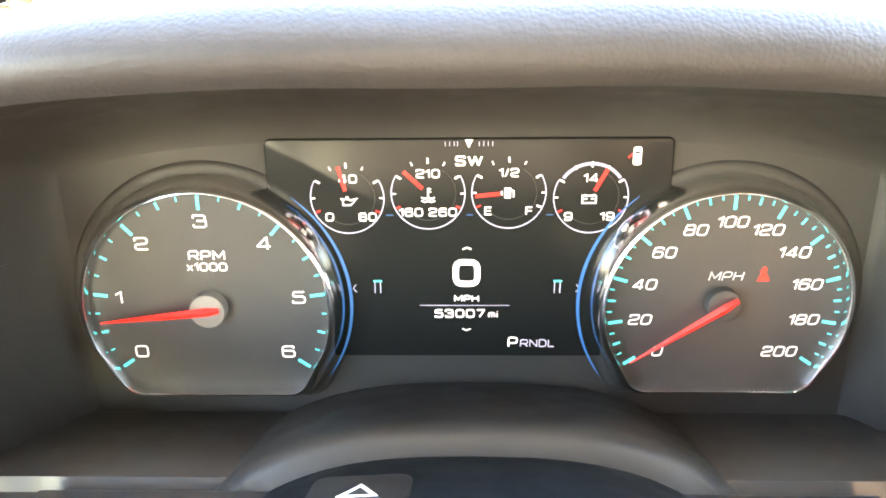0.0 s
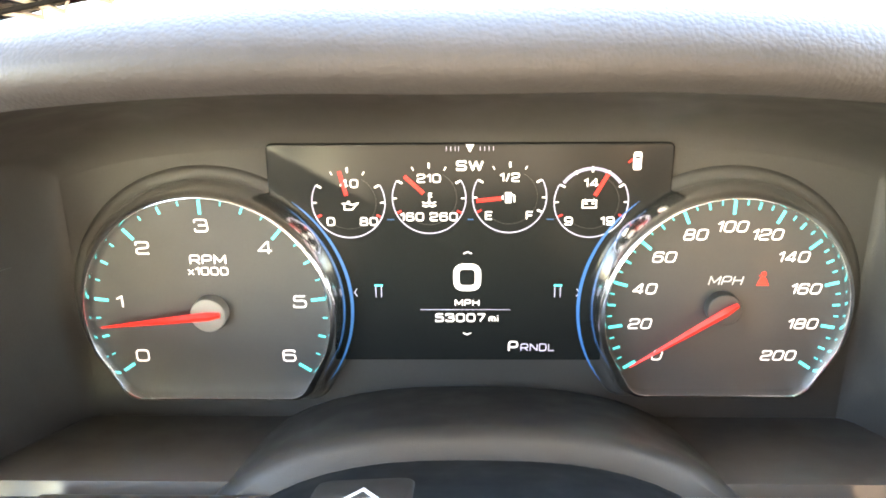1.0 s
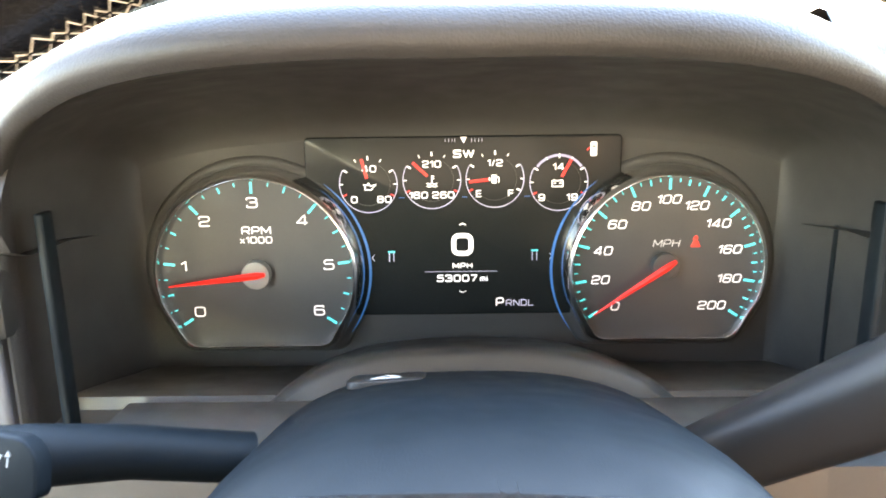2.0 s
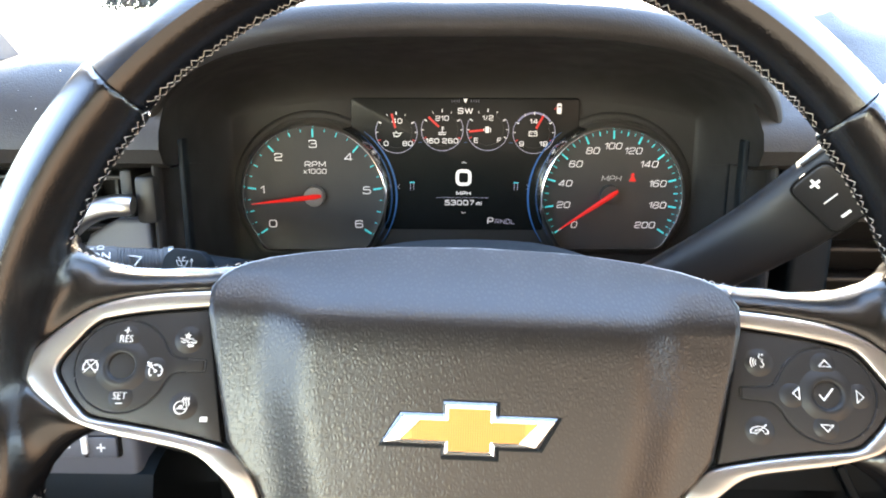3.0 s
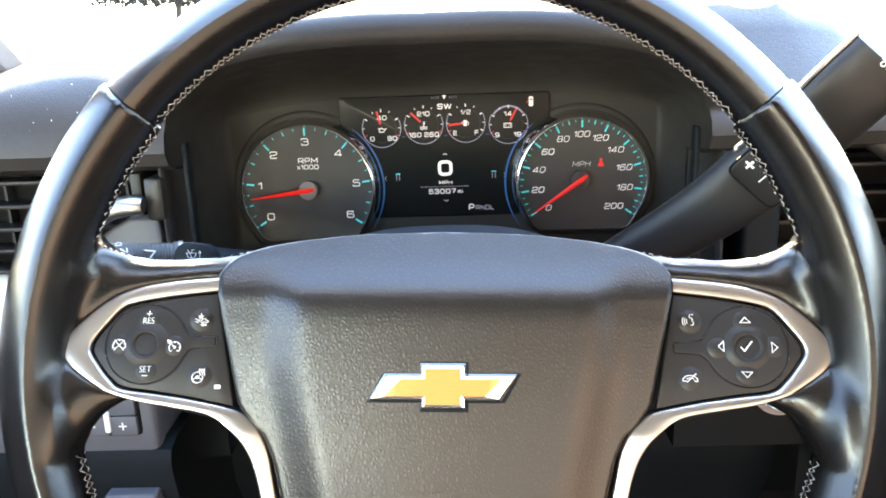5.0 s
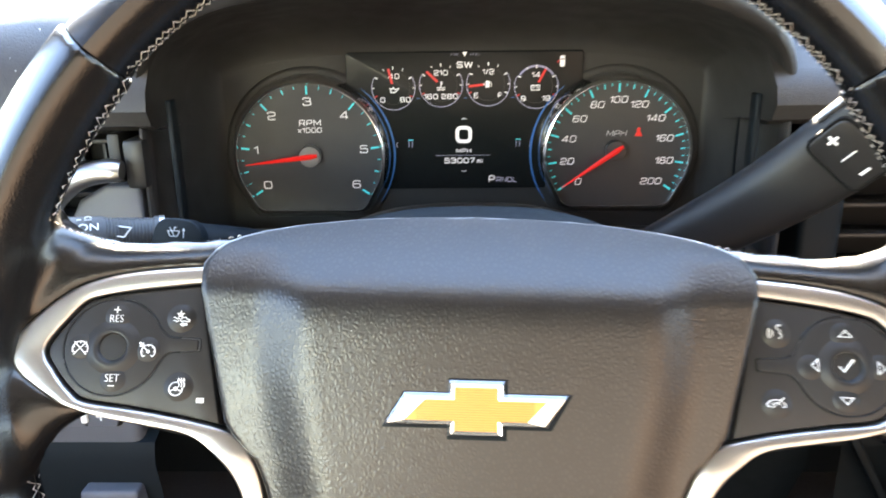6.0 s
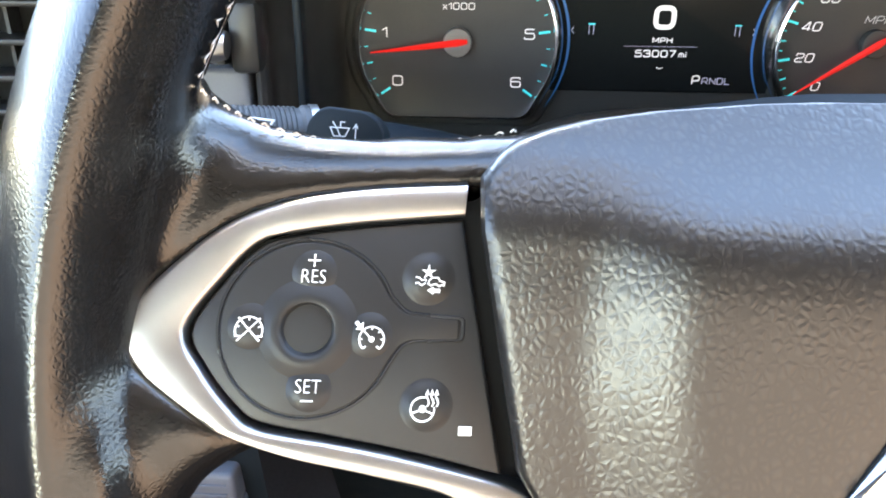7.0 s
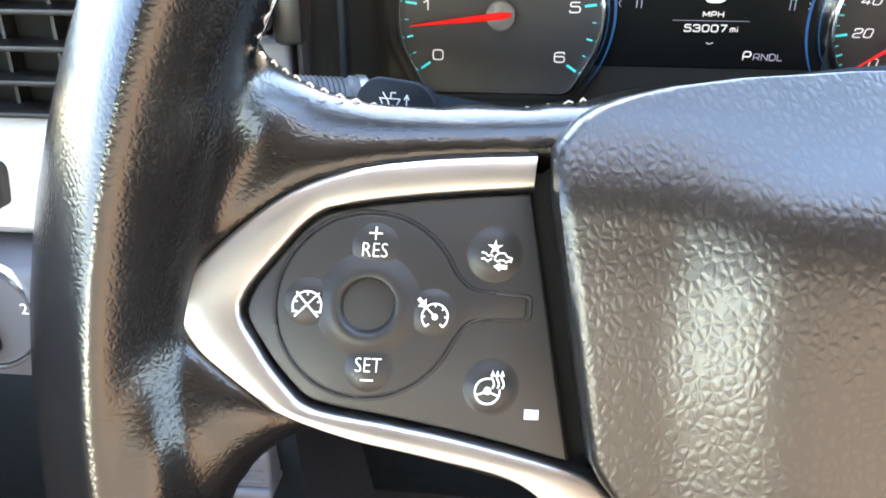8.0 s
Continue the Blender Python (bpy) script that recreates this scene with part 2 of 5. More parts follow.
def strokes(lines, width, z0=0.0, z1=0.0002, bm=None):
    """Flat ribbons of one width along polylines of (x, y)."""
    bm = bm or bmesh.new()
    for line in lines:
        closed = line[0] == line[-1] and len(line) > 2
        pts = [Vector(p) for p in (line[:-1] if closed else line)]
        k = len(pts)
        left, right = [], []
        for i, p in enumerate(pts):
            a = pts[(i - 1) % k] if closed or i else p
            b = pts[(i + 1) % k] if closed or i < k - 1 else p
            d1 = (p - a).normalized() if (p - a).length > 1e-9 else (b - p).normalized()
            d2 = (b - p).normalized() if (b - p).length > 1e-9 else d1
            nrm = Vector((-(d1 + d2).y, (d1 + d2).x))
            if nrm.length < 1e-6:
                nrm = Vector((-d1.y, d1.x))
            nrm.normalize()
            m = min(1 / max(nrm.dot(Vector((-d1.y, d1.x))), 0.35), 2.2)
            left.append(p + nrm * width / 2 * m)
            right.append(p - nrm * width / 2 * m)
        vl = [bm.verts.new((*p, z1)) for p in left]
        vr = [bm.verts.new((*p, z1)) for p in right]
        wl = [bm.verts.new((*p, z0)) for p in left]
        wr = [bm.verts.new((*p, z0)) for p in right]
        for i in range(k if closed else k - 1):
            j = (i + 1) % k
            bm.faces.new((vr[i], vr[j], vl[j], vl[i]))
            bm.faces.new((wr[i], wr[j], vr[j], vr[i]))
            bm.faces.new((vl[i], vl[j], wl[j], wl[i]))
    return bm


def arc(cx, cy, r, a0, a1, n=24, ry=None):
    return [(cx + r * math.cos(radians(a0 + (a1 - a0) * i / n)), cy + (ry or r) * math.sin(radians(a0 + (a1 - a0) * i / n))) for i in range(n + 1)]


def circle(cx, cy, r, n=32):
    return arc(cx, cy, r, 0, 360, n)[:-1]


def disc_bm(cx, cy, r, z0, z1, bevel=0.0, n=32):
    return prism_bm(circle(cx, cy, r, n), z0, z1, bevel)


def text_bm(body, cap, x, y, z, wide=1.0, shear=0.0, bold=0.0, align="CENTER", thick=0.0001):
    """Letters of the built-in font, cap metres high, centred on (x, y)."""
    cu = bpy.data.curves.new("letters", "FONT")
    cu.body = body
    cu.size = cap / 0.70
    cu.align_x, cu.align_y = align, "CENTER"
    cu.shear = shear
    cu.offset = bold * cap
    cu.extrude = thick
    cu.resolution_u = 3
    ob = new("letters", cu)
    bpy.context.view_layer.update()
    me = bpy.data.meshes.new_from_object(ob.evaluated_get(bpy.context.evaluated_depsgraph_get()))
    bpy.data.objects.remove(ob)
    bpy.data.curves.remove(cu)
    bm = bmesh.new()
    bm.from_mesh(me)
    bpy.data.meshes.remove(me)
    for v in bm.verts:
        v.co = Vector((v.co.x * wide + x, v.co.y + y, v.co.z + z))
    return bm


GLYPHS = {  # strokes in a unit box, with the width of each letter
    "0": (0.75, [[(0, 0), (1, 0), (1, 1), (0, 1), (0, 0)]]), "1": (0.28, [[(-0.2, 0.74), (1, 1), (1, 0)]]),
    "2": (0.75, [[(0, 0.74), (0, 1), (1, 1), (1, 0.52), (0, 0.42), (0, 0), (1.02, 0)]]),
    "3": (0.75, [[(0, 0.76), (0, 1), (0.96, 1), (0.96, 0.53), (0.3, 0.53)], [(0.75, 0.53), (1, 0.53), (1, 0), (0, 0), (0, 0.24)]]),
    "4": (0.80, [[(1, 0.24), (0, 0.24), (0.68, 1), (0.76, 1), (0.76, 0)]]), "5": (0.75, [[(0.96, 1), (0.06, 1), (0.03, 0.57), (1, 0.60), (1, 0), (0, 0), (0, 0.22)]]),
    "6": (0.75, [[(0.95, 0.80), (0.95, 1), (0, 1), (0, 0), (1, 0), (1, 0.58), (0.04, 0.58)]]), "7": (0.72, [[(0, 1), (1, 1), (0.35, 0)]]),
    "8": (0.76, [[(0, 0), (1, 0), (1, 0.53), (0, 0.53), (0, 0)], [(0.05, 0.56), (0.05, 1), (0.95, 1), (0.95, 0.56)]]),
    "9": (0.75, [[(0.05, 0.20), (0.05, 0), (1, 0), (1, 1), (0, 1), (0, 0.42), (0.96, 0.42)]]), "/": (0.30, [[(0, 0), (1, 1)]]),
    "R": (0.78, [[(0, 0), (0, 1), (1, 1), (1, 0.42), (0.04, 0.42)], [(0.55, 0.42), (1, 0)]]), "P": (0.75, [[(0, 0), (0, 1), (1, 1), (1, 0.40), (0.04, 0.40)]]),
    "M": (0.92, [[(0, 0), (0, 1), (0.5, 0.25), (1, 1), (1, 0)]]), "H": (0.78, [[(0, 0), (0, 1)], [(1, 0), (1, 1)], [(0, 0.52), (1, 0.52)]]),
    "S": (0.75, [[(1, 0.78), (1, 1), (0, 1), (0, 0.52), (1, 0.49), (1, 0), (0, 0), (0, 0.22)]]), "W": (1.15, [[(0, 1), (0.25, 0), (0.5, 0.95), (0.75, 0), (1, 1)]]),
    "E": (0.66, [[(1, 1), (0, 1), (0, 0), (1, 0)], [(0, 0.52), (0.9, 0.52)]]), "F": (0.64, [[(1, 1), (0, 1), (0, 0)], [(0, 0.50), (0.9, 0.50)]]),
    "N": (0.78, [[(0, 0), (0, 1), (1, 0), (1, 1)]]), "D": (0.75, [[(0, 0), (0.66, 0), (0.90, 0.09), (1, 0.30), (1, 0.70), (0.90, 0.91), (0.66, 1), (0, 1), (0, 0)]]), "L": (0.62, [[(0, 1), (0, 0), (1, 0)]]),
    "x": (0.55, [[(0, 0), (1, 0.72)], [(0, 0.72), (1, 0)]]), "m": (0.85, [[(0, 0), (0, 0.72), (1, 0.72), (1, 0)], [(0.5, 0.72), (0.5, 0)]]), "i": (0.04, [[(0, 0), (0, 0.68)], [(0, 0.88), (0, 1.0)]]),
}


def eased(line, r):
    """The polyline with its corners rounded."""
    closed = line[0] == line[-1]
    pts = [Vector(p) for p in (line[:-1] if closed else line)]
    k = len(pts)
    out = []
    for i, p in enumerate(pts):
        if not closed and i in (0, k - 1):
            out.append(tuple(p))
            continue
        a, b = pts[(i - 1) % k] - p, pts[(i + 1) % k] - p
        q = min(r, a.length * 0.48, b.length * 0.48)
        a, b = p + a.normalized() * q, p + b.normalized() * q
        for f in (0, 0.25, 0.5, 0.75, 1):
            out.append(tuple(a * (1 - f) ** 2 + p * (2 * f * (1 - f)) + b * f ** 2))
    return out + out[:1] if closed else out


def squared_text(body, cap, x, y, z, wide=1.25, shear=0.0, weight=0.13, thick=0.0001):
    """Wide square-shouldered letters of even strokes, centred on (x, y)."""
    gap = 0.20 + weight
    total = sum(GLYPHS[c][0] * wide + gap for c in body) - gap
    pen = -total / 2
    bm = bmesh.new()
    for c in body:
        w, lines = GLYPHS[c]
        for line in lines:
            pts = [((pen + px * w * wide), (py - 0.5) * (1 - weight)) for px, py in line]
            pts = eased(pts, 0.03 if c in "14MWNLEFxH/7D" else 0.26)
            if c == "7":
                pts = eased(pts, 0.03)
            strokes([[(x + (px + shear * py) * cap, y + py * cap) for px, py in pts]], weight * cap, z - thick, z + thick, bm)
        pen += w * wide + gap
    return bm


def join_bm(bms):
    out = bmesh.new()
    for b in bms:
        me = bpy.data.meshes.new("join")
        b.to_mesh(me)
        b.free()
        out.from_mesh(me)
        bpy.data.meshes.remove(me)
    return out


def box_bm(x0, x1, y0, y1, z0, z1, bevel=0.0, segments=2):
    bm = bmesh.new()
    bmesh.ops.create_cube(bm, size=1)
    for v in bm.verts:
        v.co = Vector(((x0 + x1) / 2 + v.co.x * (x1 - x0), (y0 + y1) / 2 + v.co.y * (y1 - y0), (z0 + z1) / 2 + v.co.z * (z1 - z0)))
    if bevel:
        bmesh.ops.bevel(bm, geom=bm.edges[:], offset=bevel, segments=segments, profile=0.5, affect="EDGES", clamp_overlap=True)
    return bm


def bend(bm, f):
    """Lifts every vertex by f(x, y) along z."""
    for v in bm.verts:
        v.co.z += f(v.co.x, v.co.y)
    return bm


FRONT = pose(0, 0, 0, 90)  # x right, y up, z towards the driver


# ---------------------------------------------------------------- the shell of the cabin
CABIN_L, CABIN_R, CABIN_BACK, FLOOR_Z, ROOF_Z = -0.62, 1.28, -1.25, -0.72, 0.66


def structure(name, bm, mat, label, category):
    ob = part(name, bm, mat, None, "", smooth=False)
    return tagged(ob, label, category, "", "structure")


structure("ground", box_bm(-3000, 3000, -3000, 3000, -1.6, -1.4), M_ROAD, "grey asphalt ground outside around the vehicle", "ground")
structure("floor", box_bm(CABIN_L - 0.05, CABIN_R + 0.05, CABIN_BACK - 0.05, 0.75, FLOOR_Z - 0.05, FLOOR_Z), M_CARPET, "dark carpeted footwell floor under the dashboard", "floor")
structure("ceiling", box_bm(CABIN_L - 0.05, CABIN_R + 0.05, CABIN_BACK - 0.05, -0.50, ROOF_Z, ROOF_Z + 0.05), M_LINER, "pale cloth headliner over the cabin", "ceiling")
# Unseen wall added close behind the driver to bounce light onto the wheel.
structure("wall_rear", box_bm(-0.27, 0.33, CABIN_BACK - 0.05, CABIN_BACK, FLOOR_Z, ROOF_Z), M_TRIM_WALL, "unseen brown wall added behind the driver to bounce light", "wall")
# Unseen wall with a gap, added so the hub pad reflects a bright band.
for z0, z1 in ((FLOOR_Z, -0.03), (0.20, ROOF_Z)):
    structure("wall_rear_left", box_bm(CABIN_L, -0.27, CABIN_BACK - 0.05, CABIN_BACK, z0, z1), M_DARK_WALL, "unseen charcoal rear wall with a gap added for bright reflections", "wall")
# Unseen dark strip added so the hub pad reflects a dark band.
structure("wall_rear_strip", box_bm(0.33, 0.47, CABIN_BACK - 0.05, CABIN_BACK, FLOOR_Z, ROOF_Z), M_DARK_WALL, "unseen charcoal wall strip added for a dark reflection", "wall")
# Unseen tan wall added to brighten what the hub pad reflects.
structure("wall_rear_right", box_bm(0.47, CABIN_R, CABIN_BACK - 0.05, CABIN_BACK, FLOOR_Z, ROOF_Z), M_TAN_WALL, "unseen tan rear wall added to brighten reflections", "wall")
for side, x0, x1, sill in (("left", CABIN_L - 0.05, CABIN_L, 0.045), ("right", CABIN_R, CABIN_R + 0.05, 0.09)):
    structure("wall_" + side, box_bm(x0, x1, CABIN_BACK, 0.75, FLOOR_Z, sill), M_DARK_WALL, "charcoal trimmed lower door wall of the cabin", "wall")
    # Unseen rails added to cut the sky reflected in the rim.
    structure("wall_" + side + "_head", box_bm(x0, x1, CABIN_BACK, -0.10, 0.50 if side == "left" else 0.42, ROOF_Z), M_DARK_WALL, "unseen charcoal rail added over the side window to block sky", "wall")
    structure("wall_" + side + "_post", box_bm(x0, x1, CABIN_BACK, CABIN_BACK + 0.04, sill, ROOF_Z), M_PILLAR, "grey-brown trimmed door post beside the side window", "wall")
# Unseen tinted panes added to dim light from the sides.
for number, x, sill, head in ((1, CABIN_L - 0.025, 0.045, 0.50), (2, CABIN_R + 0.025, 0.09, 0.42)):
    ob = structure("window_%d" % number, box_bm(x - 0.002, x + 0.002, CABIN_BACK + 0.04, 0.30, sill, head), M_TINT, "unseen tinted pane added in the side window to dim light", "window")
structure("wall_front", box_bm(CABIN_L, CABIN_R, 0.70, 0.75, FLOOR_Z, 0.075), M_SHADED, "dark firewall under the windshield", "wall")
for px in (-0.572, 1.232):
    bm = bmesh.new()
    tube(bm, [(px, 0.60, -0.02), (px, 0.35, 0.13), (px, 0.10, 0.325), (px, -0.20, 0.56), (px, -0.36, 0.655), (px, -0.58, 0.68)], 0.052, 14)
    structure("trim_pillar", bm, M_PILLAR, "grey-brown windshield pillar trim beside the dash", "pillar")

# ---------------------------------------------------------------- dashboard
dash = thing("dashboard", pose(0, 0, 0), "dark grey grained vinyl dashboard with rolled edge", "dashboard")


def dash_profile(x):
    """The upper pad's cut from its tucked lower edge over the roll to the windshield, as (y, z)."""
    side = 0.012 * math.exp(-((abs(x) - 0.19) / 0.05) ** 2) if abs(x) > 0.19 else 0.012
    up = 1.0 if x < 0 else 0.25
    f = min(max((-0.19 - x) / 0.06, 0), 1)
    tall = f * f * (3 - 2 * f)  # the roll stands taller towards the door
    if x > 0:  # beyond the hood the pad slopes down to the middle of the dash
        top = max(0.154 - 0.50 * max(x - 0.272, 0), 0.100)
        k = top - 0.100
        return [(-0.050, 0.052), (-0.085, 0.0535), (-0.098, 0.058), (-0.1035, 0.067), (-0.101, 0.077), (-0.090, 0.087), (-0.06, 0.094 + 0.25 * k), (-0.03, 0.098 + 0.65 * k), (-0.008, top - 0.002), (0.0, top),
                (0.02, top - 0.003), (0.10, top - 0.022), (0.40, min(top - 0.05, 0.08)), (0.70, 0.065), (0.70, 0.05), (0.0, 0.045)]
    u = max(-0.262 - x, 0)
    fall = min(4.0 * u * u, 0.05)  # and its end rolls down to the door
    side -= fall
    up -= min(fall / 0.03, 1.0)
    tall -= fall * 8
    return [(-0.050, 0.052), (-0.085, 0.0535), (-0.098, 0.058), (-0.1035, 0.067), (-0.101, 0.078 + 0.004 * tall), (-0.092, 0.090 + 0.008 * tall), (-0.07, 0.101 + side * 0.6 + 0.015 * tall),
            (-0.03, 0.110 + side + 0.019 * tall), (0.05, 0.118 + side + 0.012 * up + 0.010 * tall), (0.18, 0.126 + side * 0.8 + 0.028 * up), (0.40, 0.135 + 0.05 * up), (0.70, 0.14 + 0.055 * up), (0.70, 0.05), (0.0, 0.045)]


for name, xs in (("upper_pad", [-0.615 + 0.435 * i / 24 for i in range(25)]), ("upper_pad", [0.18 + 1.09 * i / 30 for i in range(31)])):
    bm = grid_mesh([[(x, y, z) for y, z in dash_profile(x)] for x in xs], closed_v=True)
    part(name, bm, M_DASH, dash)
bm = grid_mesh([[(x, y, z - 0.28 * max(abs(x) - 0.10, 0)) for y, z in ((0.030, 0.10), (0.034, 0.160), (0.060, 0.172), (0.12, 0.178), (0.25, 0.184), (0.45, 0.19), (0.70, 0.195))] for x in [-0.19 + 0.38 * i / 24 for i in range(25)]])
part("top_pad", bm, M_DASH, dash)
dust = bmesh.new()
grains = random.Random(7)
for k in range(170):
    x = -0.43 + 0.24 * grains.random()
    prof = dash_profile(x)
    j = grains.choice((4, 5, 5, 6, 6, 7, 7))
    f = grains.random()
    y, z = prof[j][0] * (1 - f) + prof[j + 1][0] * f, prof[j][1] * (1 - f) + prof[j + 1][1] * f
    bmesh.ops.create_icosphere(dust, subdivisions=1, radius=0.00013 + 0.00028 * grains.random() ** 4, matrix=pose(x, y, z + 0.0003))
tagged(part("dust_specks", dust, M_PRINT, None, smooth=False), "pale dust specks scattered on the dash pad", "dust", "", "stuff")
# wall behind the recess and the lower knee panel; their shade is in the colour
part("recess_wall", box_bm(-0.615, -0.186, -0.03, 0.0, -0.20, 0.05), M_SHADED, dash)
part("recess_wall", box_bm(0.186, 1.27, -0.03, 0.0, -0.20, 0.05), M_SHADED, dash)
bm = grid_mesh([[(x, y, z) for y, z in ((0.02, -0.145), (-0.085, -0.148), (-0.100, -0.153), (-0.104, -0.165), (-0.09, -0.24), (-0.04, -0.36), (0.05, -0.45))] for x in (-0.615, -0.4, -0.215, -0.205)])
part("knee_panel", bm, M_SHADED, dash)
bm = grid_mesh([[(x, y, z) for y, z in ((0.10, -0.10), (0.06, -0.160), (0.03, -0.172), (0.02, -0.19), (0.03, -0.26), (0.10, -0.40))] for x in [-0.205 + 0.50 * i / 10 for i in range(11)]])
part("knee_panel", bm, M_SHADED, dash)
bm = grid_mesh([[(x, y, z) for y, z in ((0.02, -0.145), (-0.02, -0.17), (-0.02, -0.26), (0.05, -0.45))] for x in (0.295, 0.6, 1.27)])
part("knee_panel", bm, M_SHADED, dash)

# ---------------------------------------------------------------- hood over the instruments
hood = thing("instrument_hood", pose(0, 0, 0), "black grained hood arching over the instruments", "hood")
MOUTH = [(-0.187, -0.090, -0.06), (-0.187, -0.090, 0.0), (-0.187, -0.089, 0.040), (-0.186, -0.089, 0.070), (-0.181, -0.094, 0.090), (-0.165, -0.105, 0.106), (-0.135, -0.122, 0.120), (-0.095, -0.138, 0.128),
         (-0.045, -0.142, 0.1315), (0.0, -0.143, 0.1315), (0.045, -0.142, 0.1315), (0.095, -0.138, 0.128), (0.135, -0.122, 0.120), (0.167, -0.105, 0.106), (0.184, -0.094, 0.090),
         (0.190, -0.089, 0.070), (0.191, -0.089, 0.040), (0.191, -0.090, 0.0), (0.191, -0.090, -0.06)]
mouth = smooth_line(MOUTH, 109)
outer_rows, inner_rows = [], []
for i, p in enumerate(mouth):
    a, b = mouth[max(i - 1, 0)], mouth[min(i + 1, len(mouth) - 1)]
    t = Vector((b.x - a.x, 0, b.z - a.z)).normalized()
    o = Vector((-t.z, 0, t.x))
    top = min(max((p.z - 0.07) / 0.055, 0), 1)
    r = 0.35 + 0.65 * top
    q = Vector((0, 1, 0))
    outer_rows.append([p + q * 0.006 - o * 0.0005, p] + [p + q * dy + o * dz * r for dy, dz in ((-0.002, 0.002), (-0.0035, 0.0055), (-0.0028, 0.0100), (0.0005, 0.0145), (0.005, 0.0178), (0.013, 0.0208), (0.025, 0.0238),
                                                                                              (0.045, 0.0276), (0.075, 0.0324), (0.11, 0.0366), (0.15, 0.0398), (0.19, 0.0412), (0.20, 0.034))])
    cx = max(min(p.x * 0.96, 0.172), -0.168)
    cz = p.z if p.z < 0.06 else 0.06 + (p.z - 0.06) * 0.44
    start = p + q * 0.006 - o * 0.0005
    row = []
    for k in range(15):  # runs back, then turns down into the plate round the dials
        f = math.sin(math.pi / 2 * k / 14)
        g = 1 - math.sqrt(max(1 - f ** 1.8, 0))
        row.append(Vector((start.x + (cx - start.x) * g, start.y + (0.0080 - start.y) * f, start.z + (cz - start.z) * g)))
    inner_rows.append(row)
bm = grid_mesh(outer_rows)
part("hood_shell", bm, M_HOOD, hood)
part("hood_gap", tube(bmesh.new(), [r[12] + Vector((0, 0, 0.0004)) for r in outer_rows[24:-24]], 0.0012, 6), M_GAP, hood)
bm = grid_mesh(inner_rows)
part("lining", bm, M_HOOD_IN, hood, "smooth dark lining inside the hood")
for s, x in ((-1, -0.172), (1, 0.175)):
    bm = box_bm(x - 0.0018, x + 0.0018, -0.090, -0.080, -0.05, 0.072, 0.0012, 3)
    part("side_rib", bm, M_SHADED, hood)
# sloping shelf below the instruments; haze over it is in the lighter colour
bm = grid_mesh([[(x, y, z) for y, z in ((0.010, -0.036), (-0.006, -0.034), (-0.056, -0.0225), (-0.060, -0.0225), (-0.062, -0.028), (-0.072, -0.029), (-0.117, -0.030), (-0.117, -0.10))] for x in [-0.187 + 0.378 * i / 8 for i in range(9)]])
part("lower_shelf", bm, M_HAZED, hood)
bm = grid_mesh([[(x, y, z) for y, z in ((-0.066, -0.0285), (-0.068, -0.0225), (-0.071, -0.0205), (-0.108, -0.0180), (-0.1165, -0.022), (-0.1178, -0.040), (-0.1178, -0.060))] for x in [-0.152 + 0.300 * i / 8 for i in range(9)]])
part("front_ledge", bm, M_HAZED, hood)

# ---------------------------------------------------------------- instrument cluster
cluster = thing("instrument_cluster", FRONT, "lit instrument cluster with two large dials and a display", "instrument cluster")
part("back_panel", prism_bm(rounded([(-0.19, -0.045), (0.19, -0.045), (0.19, 0.125), (-0.19, 0.125)], 0.01), -0.018, -0.0085), M_HOOD_IN, cluster)
screen = part("screen", prism_bm(rounded([(-0.0795, -0.0055), (0.0875, -0.0055), (0.0875, 0.0925), (-0.0795, 0.0925)], 0.003), -0.0085, -0.006, 0.0008), M_SCREEN, cluster, "glossy dark display with small lit gauges")
SZ = -0.0059

TICK0, SWEEP = 214.0, 248.0


def dial_outline(cx, cz, r):
    """A circle cut flat at the bottom, with slanted shoulders."""
    pts = arc(cx, cz, r, -19, 199, 60)
    s = r / 0.0535
    low = cz - 0.0400 * s
    pts += rounded([(cx - 0.0488 * s, cz - 0.0210 * s), (cx - 0.0385 * s, low), (cx + 0.0385 * s, low), (cx + 0.0488 * s, cz - 0.0210 * s)], [0, 0.006 * s, 0.006 * s, 0], 6)
    return pts


